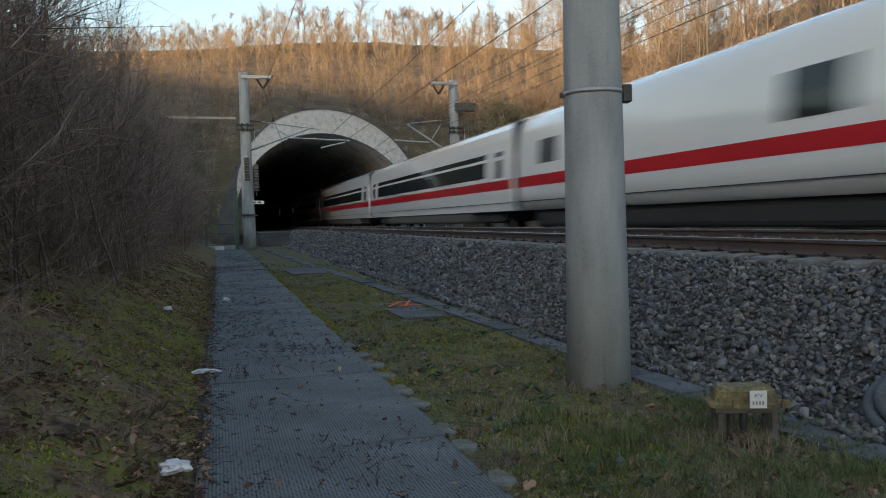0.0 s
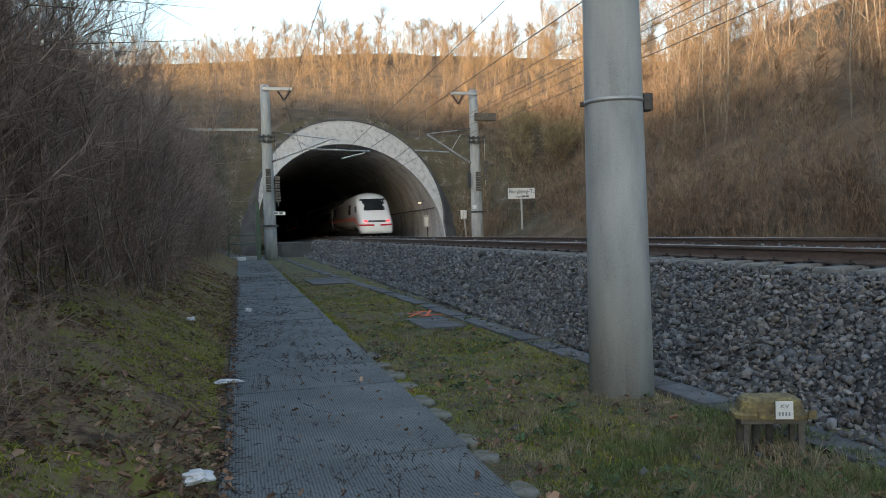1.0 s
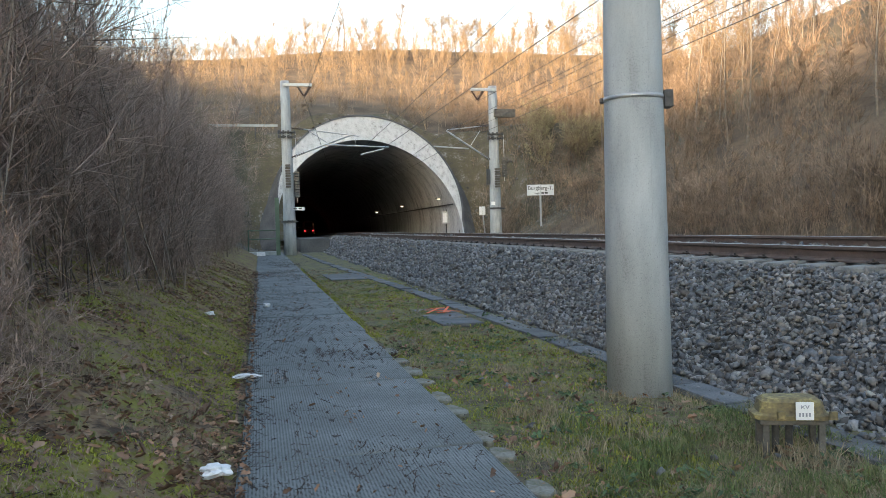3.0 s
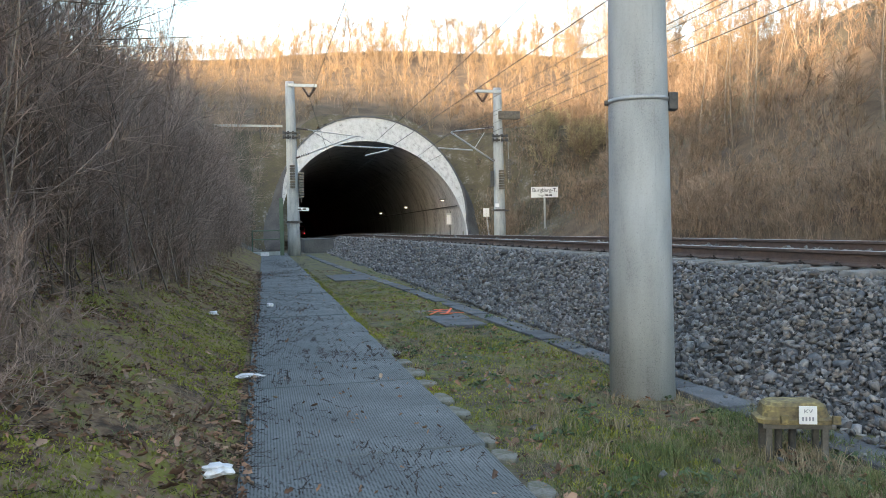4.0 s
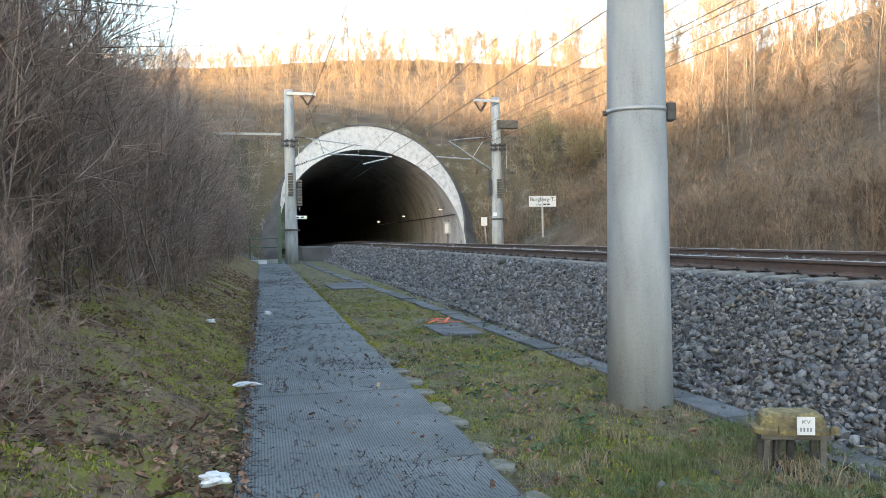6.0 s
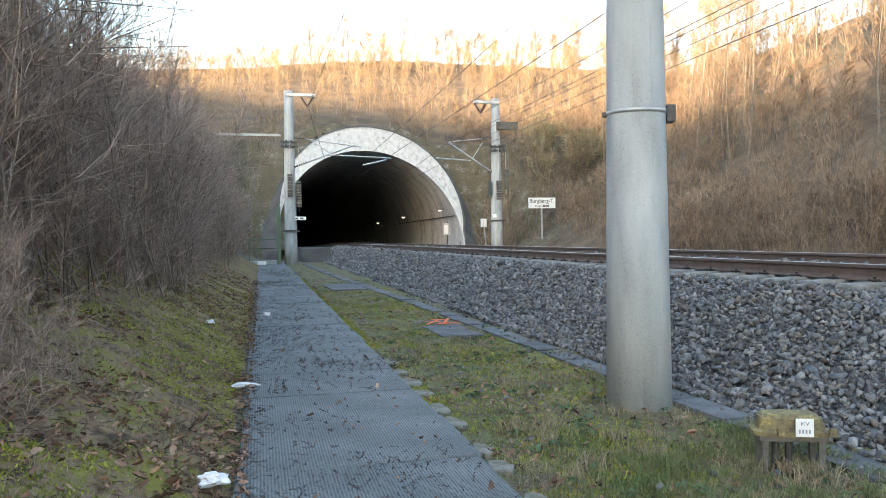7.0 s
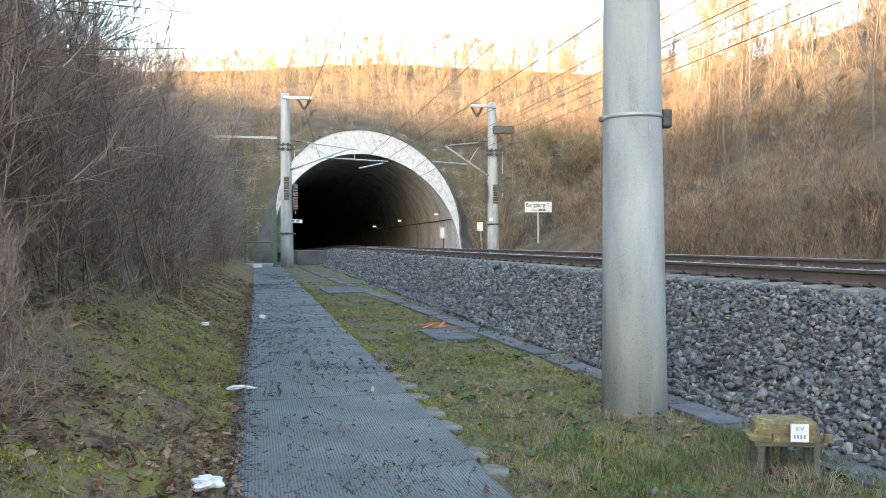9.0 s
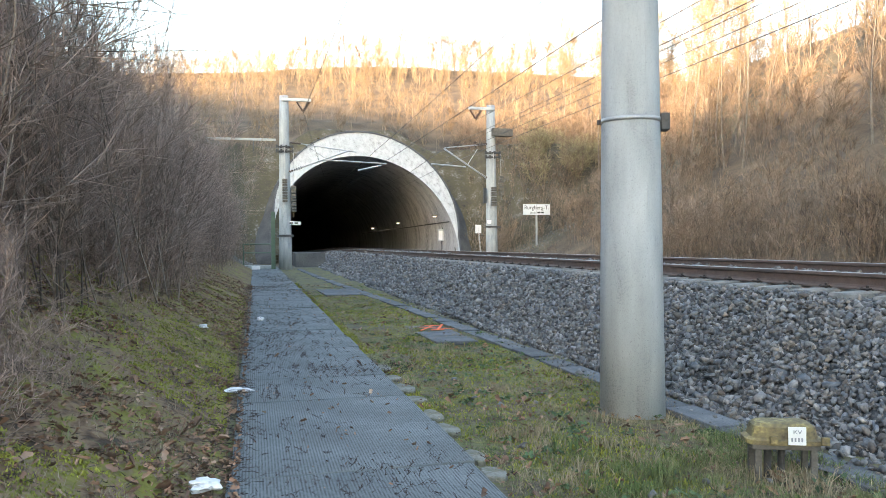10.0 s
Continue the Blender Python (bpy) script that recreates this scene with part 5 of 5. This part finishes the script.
# ---- grass, leaves, weeds ----
def blades(name, label, mat, rng, xs, ys, h, width, lean=0.6):
    n = len(xs)
    z = np.maximum(ground_z(xs, ys), -0.02)
    a = rng.uniform(0, 2 * math.pi, n)
    w = np.stack([np.cos(a), np.sin(a), np.zeros(n)], -1) * (width * rng.uniform(0.6, 1.2, n))[:, None]
    b = rng.uniform(0, 2 * math.pi, n)
    hh = h * rng.uniform(0.4, 1.2, n)
    tipd = np.stack([np.cos(b), np.sin(b), np.zeros(n)], -1) * (hh * rng.uniform(0.1, lean, n))[:, None]
    p = np.stack([xs, ys, z - 0.01], -1)
    up = np.array([0, 0, 1.0])
    mid = p + tipd * 0.3 + up * (hh * 0.6)[:, None]
    top = p + tipd + up * (hh * rng.uniform(0.75, 1.0, n))[:, None]
    v = np.stack([p - w, p + w, mid + w * 0.7, mid - w * 0.7, top + w * 0.15, top - w * 0.15], 1).reshape(-1, 3)
    o = (np.arange(n) * 6)[:, None]
    f = np.concatenate([o + np.array([[0, 1, 2, 3]]), o + np.array([[3, 2, 4, 5]])])
    return tagged(arrays(name, v, f, mat), label, "grass", kind="stuff")


def cells(x, y, s, seed):
    """Patchy unevenness between 0 and 1: smoothed random values on a lattice, in two octaves."""
    table = np.random.default_rng(seed).random((64, 64))

    def octave(px, py):
        i, j = np.floor(px).astype(int), np.floor(py).astype(int)
        fx, fy = px - i, py - j
        fx, fy = fx * fx * (3 - 2 * fx), fy * fy * (3 - 2 * fy)
        g = lambda di, dj: table[(i + di) % 64, (j + dj) % 64]
        return (g(0, 0) * (1 - fx) + g(1, 0) * fx) * (1 - fy) + (g(0, 1) * (1 - fx) + g(1, 1) * fx) * fy
    x, y = np.asarray(x, float) * s, np.asarray(y, float) * s
    return 0.65 * octave(x, y) + 0.35 * octave(x * 2.7 + 9, y * 2.7 + 5)


def tufts(rng, us, ys, count, radius):
    """Spread each tuft into its blades."""
    k = np.repeat(np.arange(len(us)), count)
    return k, us[k] + rng.normal(0, radius, len(k)), ys[k] + rng.normal(0, radius, len(k))


def leaf_protos(rng):
    """Curled lobed leaves: a midrib with two bent halves."""
    out = []
    for curl in (0.3, 0.7, 1.1, 1.5):
        v, half = [], np.array([0.04, 0.30, 0.22, 0.28, 0.0])
        for side in (0, 1, -1):
            for i, w in enumerate(half):
                t = i / 4 - 0.5
                w = w * rng.uniform(0.75, 1.2)
                v.append((t + rng.normal(0, 0.02), side * w * math.cos(curl * 0.8), abs(side) * w * math.sin(curl) + 0.35 * curl * t * t))
        f = []
        for i in range(4):
            f += [(i, i + 1, i + 6, i + 5), (i + 1, i, i + 10, i + 11)]
        out.append((np.array(v), np.array(f)))
    return out


def build_grass():
    rng = np.random.default_rng(41)
    # tufts of grass in the verge, taller and greener towards the near end
    n = 5200
    ys = 2.9 + 25 * rng.random(n) ** 2.0
    us = 1.52 + 2.25 * rng.random(n)
    green = cells(us, ys, 1.1, 1)
    near = smooth(6.2, 4.4, ys) * smooth(1.7, 2.3, us)
    keep = green + 0.20 * near + rng.normal(0, 0.06, n) > 0.47
    keep &= np.hypot(us - 3.25, ys - 4.0) > 0.28
    us, ys, near = us[keep], ys[keep], near[keep]
    k, bu, by = tufts(rng, us, ys, 17, 0.030)
    h = (0.030 + (0.02 + 0.095 * near) * cells(us, ys, 3.2, 3) ** 1.5 * 1.7 * rng.uniform(0.6, 1.3, len(us)))[k]
    ok = (bu > 1.46) & (bu < 3.75)
    blades("grass", "short winter grass between the path and the ballast", M_BLADE, rng, (bu + LEAN * by)[ok], by[ok], h[ok], 0.0028, 1.1)
    # dead and bleached blades among it
    n = 2300
    ys = 2.9 + 22 * rng.random(n) ** 1.9
    us = 1.5 + 2.3 * rng.random(n)
    keep = cells(us, ys, 1.6, 2) + 0.10 * smooth(6.0, 4.0, ys) > 0.49
    k, bu, by = tufts(rng, us[keep], ys[keep], 20, 0.035)
    ok = (bu > 1.46) & (bu < 3.75)
    blades("dead_verge_grass", "dead pale blades among the verge grass", M_STRAW, rng, (bu + LEAN * by)[ok], by[ok], 0.065, 0.0022, 1.7)
    # upright bleached tufts
    xs, ys, hs = [], [], []
    for cx, cy, spread_, count in ((2.05, 5.62, 0.10, 170), (2.28, 5.68, 0.07, 110), (2.12, 5.22, 0.06, 80), (2.62, 5.18, 0.06, 90), (2.66, 4.72, 0.06, 100), (2.18, 4.62, 0.06, 70), (1.98, 4.40, 0.05, 60), (1.75, 8.1, 0.08, 60), (2.6, 7.4, 0.07, 60), (3.3, 4.0, 0.12, 140), (2.95, 5.9, 0.06, 60), (-1.9, 8.5, 0.1, 60), (-2.3, 10.2, 0.1, 60), (-1.2, 6.1, 0.1, 70)):
        xs.append(rng.normal(cx, spread_, count)), ys.append(rng.normal(cy, spread_, count))
    blades("dry_grass_tufts", "bleached dry grass tufts", M_STRAW, rng, np.concatenate(xs), np.concatenate(ys), 0.135, 0.0030, 1.1)
    # moss carpets on the bank and in the verge
    n = 170000
    ys = 3.2 + 20 * rng.random(n) ** 2.0
    us = np.where(rng.random(n) < 0.72, -0.25 - 3.0 * rng.random(n) ** 1.2, rng.uniform(1.48, 3.7, n))
    moss = cells(us, ys * 0.8, 1.25, 4) - 0.10 * smooth(-1.6, -2.8, us)
    keep = moss + rng.normal(0, 0.045, n) > 0.485
    us, ys = us[keep], ys[keep]
    blades("moss", "yellow-green moss cushions on the bank and verge", M_MOSS, rng, us + LEAN * ys, ys, 0.020 + 0.022 * cells(us, ys, 7.0, 6), 0.0068, 1.2)
    n = 9000                                                  # a mossy seam along the path's edge
    ys = 6.5 + 24 * rng.random(n) ** 1.2
    us = 1.44 + 0.16 * rng.random(n) ** 1.5
    keep = cells(us, ys, 0.9, 11) > 0.36
    us, ys = us[keep], ys[keep]
    blades("seam_moss", "yellow moss along the edge of the path", M_MOSS, rng, us + LEAN * ys, ys, 0.04, 0.007, 1.2)
    # green and bleached grass on the bank
    n = 1500
    ys = 3.0 + 24 * rng.random(n) ** 1.7
    us = -0.2 - 3.2 * rng.random(n)
    keep = cells(us, ys, 1.4, 7) > 0.52
    k, bu, by = tufts(rng, us[keep], ys[keep], 12, 0.04)
    blades("bank_grass", "thin mossy grass on the bank", M_BLADE, rng, np.minimum(bu, -0.2) + LEAN * by, by, 0.06, 0.0025, 1.3)
    n = 2600
    ys = 3.0 + 26 * rng.random(n) ** 1.6
    us = -0.18 - 3.2 * rng.random(n)
    keep = cells(us, ys, 1.3, 8) + 0.10 * smooth(-1.4, -2.2, us) > 0.50
    k, bu, by = tufts(rng, us[keep], ys[keep], 11, 0.06)
    blades("bleached_grass", "bleached dead grass on the bank", M_STRAW, rng, np.minimum(bu, -0.2) + LEAN * by, by, 0.085, 0.0018, 2.2)
    # fallen leaves, in drifts
    n = 32000
    ys = 3.1 + 26 * rng.random(n) ** 1.9
    side = rng.random(n)
    us = np.where(side < 0.90, -0.12 - 3.6 * rng.random(n) ** 1.1, np.where(side < 0.91, rng.uniform(-0.15, 1.4, n), rng.uniform(1.46, 3.4, n)))
    drift = cells(us, ys, 1.2, 9)
    keep = (us > -0.15) | (drift + rng.normal(0, 0.09, n) > 0.42)
    us, ys = us[keep], ys[keep]
    n = len(us)
    xs = us + LEAN * ys
    m = turns(rng, n, 0.9) * (0.036 * np.exp(rng.normal(0, 0.42, n)))[:, None, None]
    z = np.where((us > -0.17) & (us < 1.43), 0.042, ground_z(xs, ys) + 0.022)
    vv, ff = scatter(leaf_protos(rng), (rng.integers(0, 4, n), m, np.stack([xs, ys, z], -1)))
    tagged(arrays("fallen_leaves", vv, ff, M_LEAF), "scattered brown fallen leaves", "leaves", kind="stuff")
    # dark litter of broken twigs on the bank and along the path's edge
    n = 5200
    ys = 3.1 + 22 * rng.random(n) ** 1.7
    us = np.where(rng.random(n) < 0.35, -0.17 + 0.09 * rng.normal(0, 1, n), -0.2 - 3.2 * rng.random(n))
    xs = us + LEAN * ys
    a, d = rng.uniform(0, 2 * math.pi, n), rng.uniform(0.03, 0.13, n)
    z = np.where(us > -0.17, 0.04, ground_z(xs, ys) + 0.025)
    p = np.stack([xs, ys, z], -1)
    q = p + np.stack([np.cos(a) * d, np.sin(a) * d, rng.uniform(-0.01, 0.03, n)], -1)
    vv, ff = spikes(np.concatenate([p, q, np.full((n, 1), 0.0028), np.full((n, 1), 0.001)], 1))
    tagged(arrays("twig_litter", vv, ff, M_WEED), "dark broken twigs littering the bank and the path's edge", "twigs", kind="stuff")
    # low broad-leaved weeds in the verge
    k, bu, by = tufts(rng, rng.uniform(1.7, 3.6, 90), 3.6 + 9 * rng.random(90) ** 1.5, 14, 0.035)
    n = len(k)
    m = turns(rng, n, 0.7) * (0.042 * rng.uniform(0.6, 1.3, n))[:, None, None]
    xs = bu + LEAN * by
    vv, ff = scatter(leaf_protos(rng)[:2], (rng.integers(0, 2, n), m, np.stack([xs, by, ground_z(xs, by) + rng.uniform(0.02, 0.05, n)], -1)))
    tagged(arrays("verge_weeds", vv, ff, M_HERB), "low dark green broad-leaved weeds in the verge", "weeds", kind="stuff")
    # dead weeds that grow through the mats
    protos = []
    for _ in range(6):
        s, t = bush(rng, 0.17, 6, 3, 2, r=0.0060, twig_r=0.0046, lean=1.9, low=0.05)
        protos.append(spikes(s + t))
    n = 700
    k = 65
    cy = 3.5 + 36 * rng.random(k) ** 1.5
    cy = np.round(cy / 0.6) * 0.6 + rng.normal(0, 0.05, k)
    cu, pick = rng.uniform(-0.15, 1.4, k), rng.integers(0, k, n)
    ys = cy[pick] + rng.normal(0, 0.032, n)
    us = np.clip(cu[pick] + rng.normal(0, 0.13, n), -0.18, 1.42)
    size = rng.uniform(0.4, 1.3, n)
    m = turns(rng, n, 0.35) * size[:, None, None]
    vv, ff = scatter(protos, (rng.integers(0, 6, n), m, np.stack([us + LEAN * ys, ys, np.full(n, 0.03)], -1)))
    vv[:, 2] = 0.03 + (vv[:, 2] - 0.03) * 0.4
    tagged(arrays("dead_weeds", vv, ff, M_WEED), "dead brown weeds growing through the path mats", "weeds", kind="stuff")


build_grass()


# ---- what moves ----
def motions():
    rows = []
    for i in range(21):
        t = i * 0.5
        y = 4.6 + 60.0 * t
        rows.append((t, pose(*on_line(TRACK_2, y, RAIL_2 - 0.010 * max(0.0, y - 75)), 0, 0, -HEAD)))
    walk(TRAIN, rows)


motions()
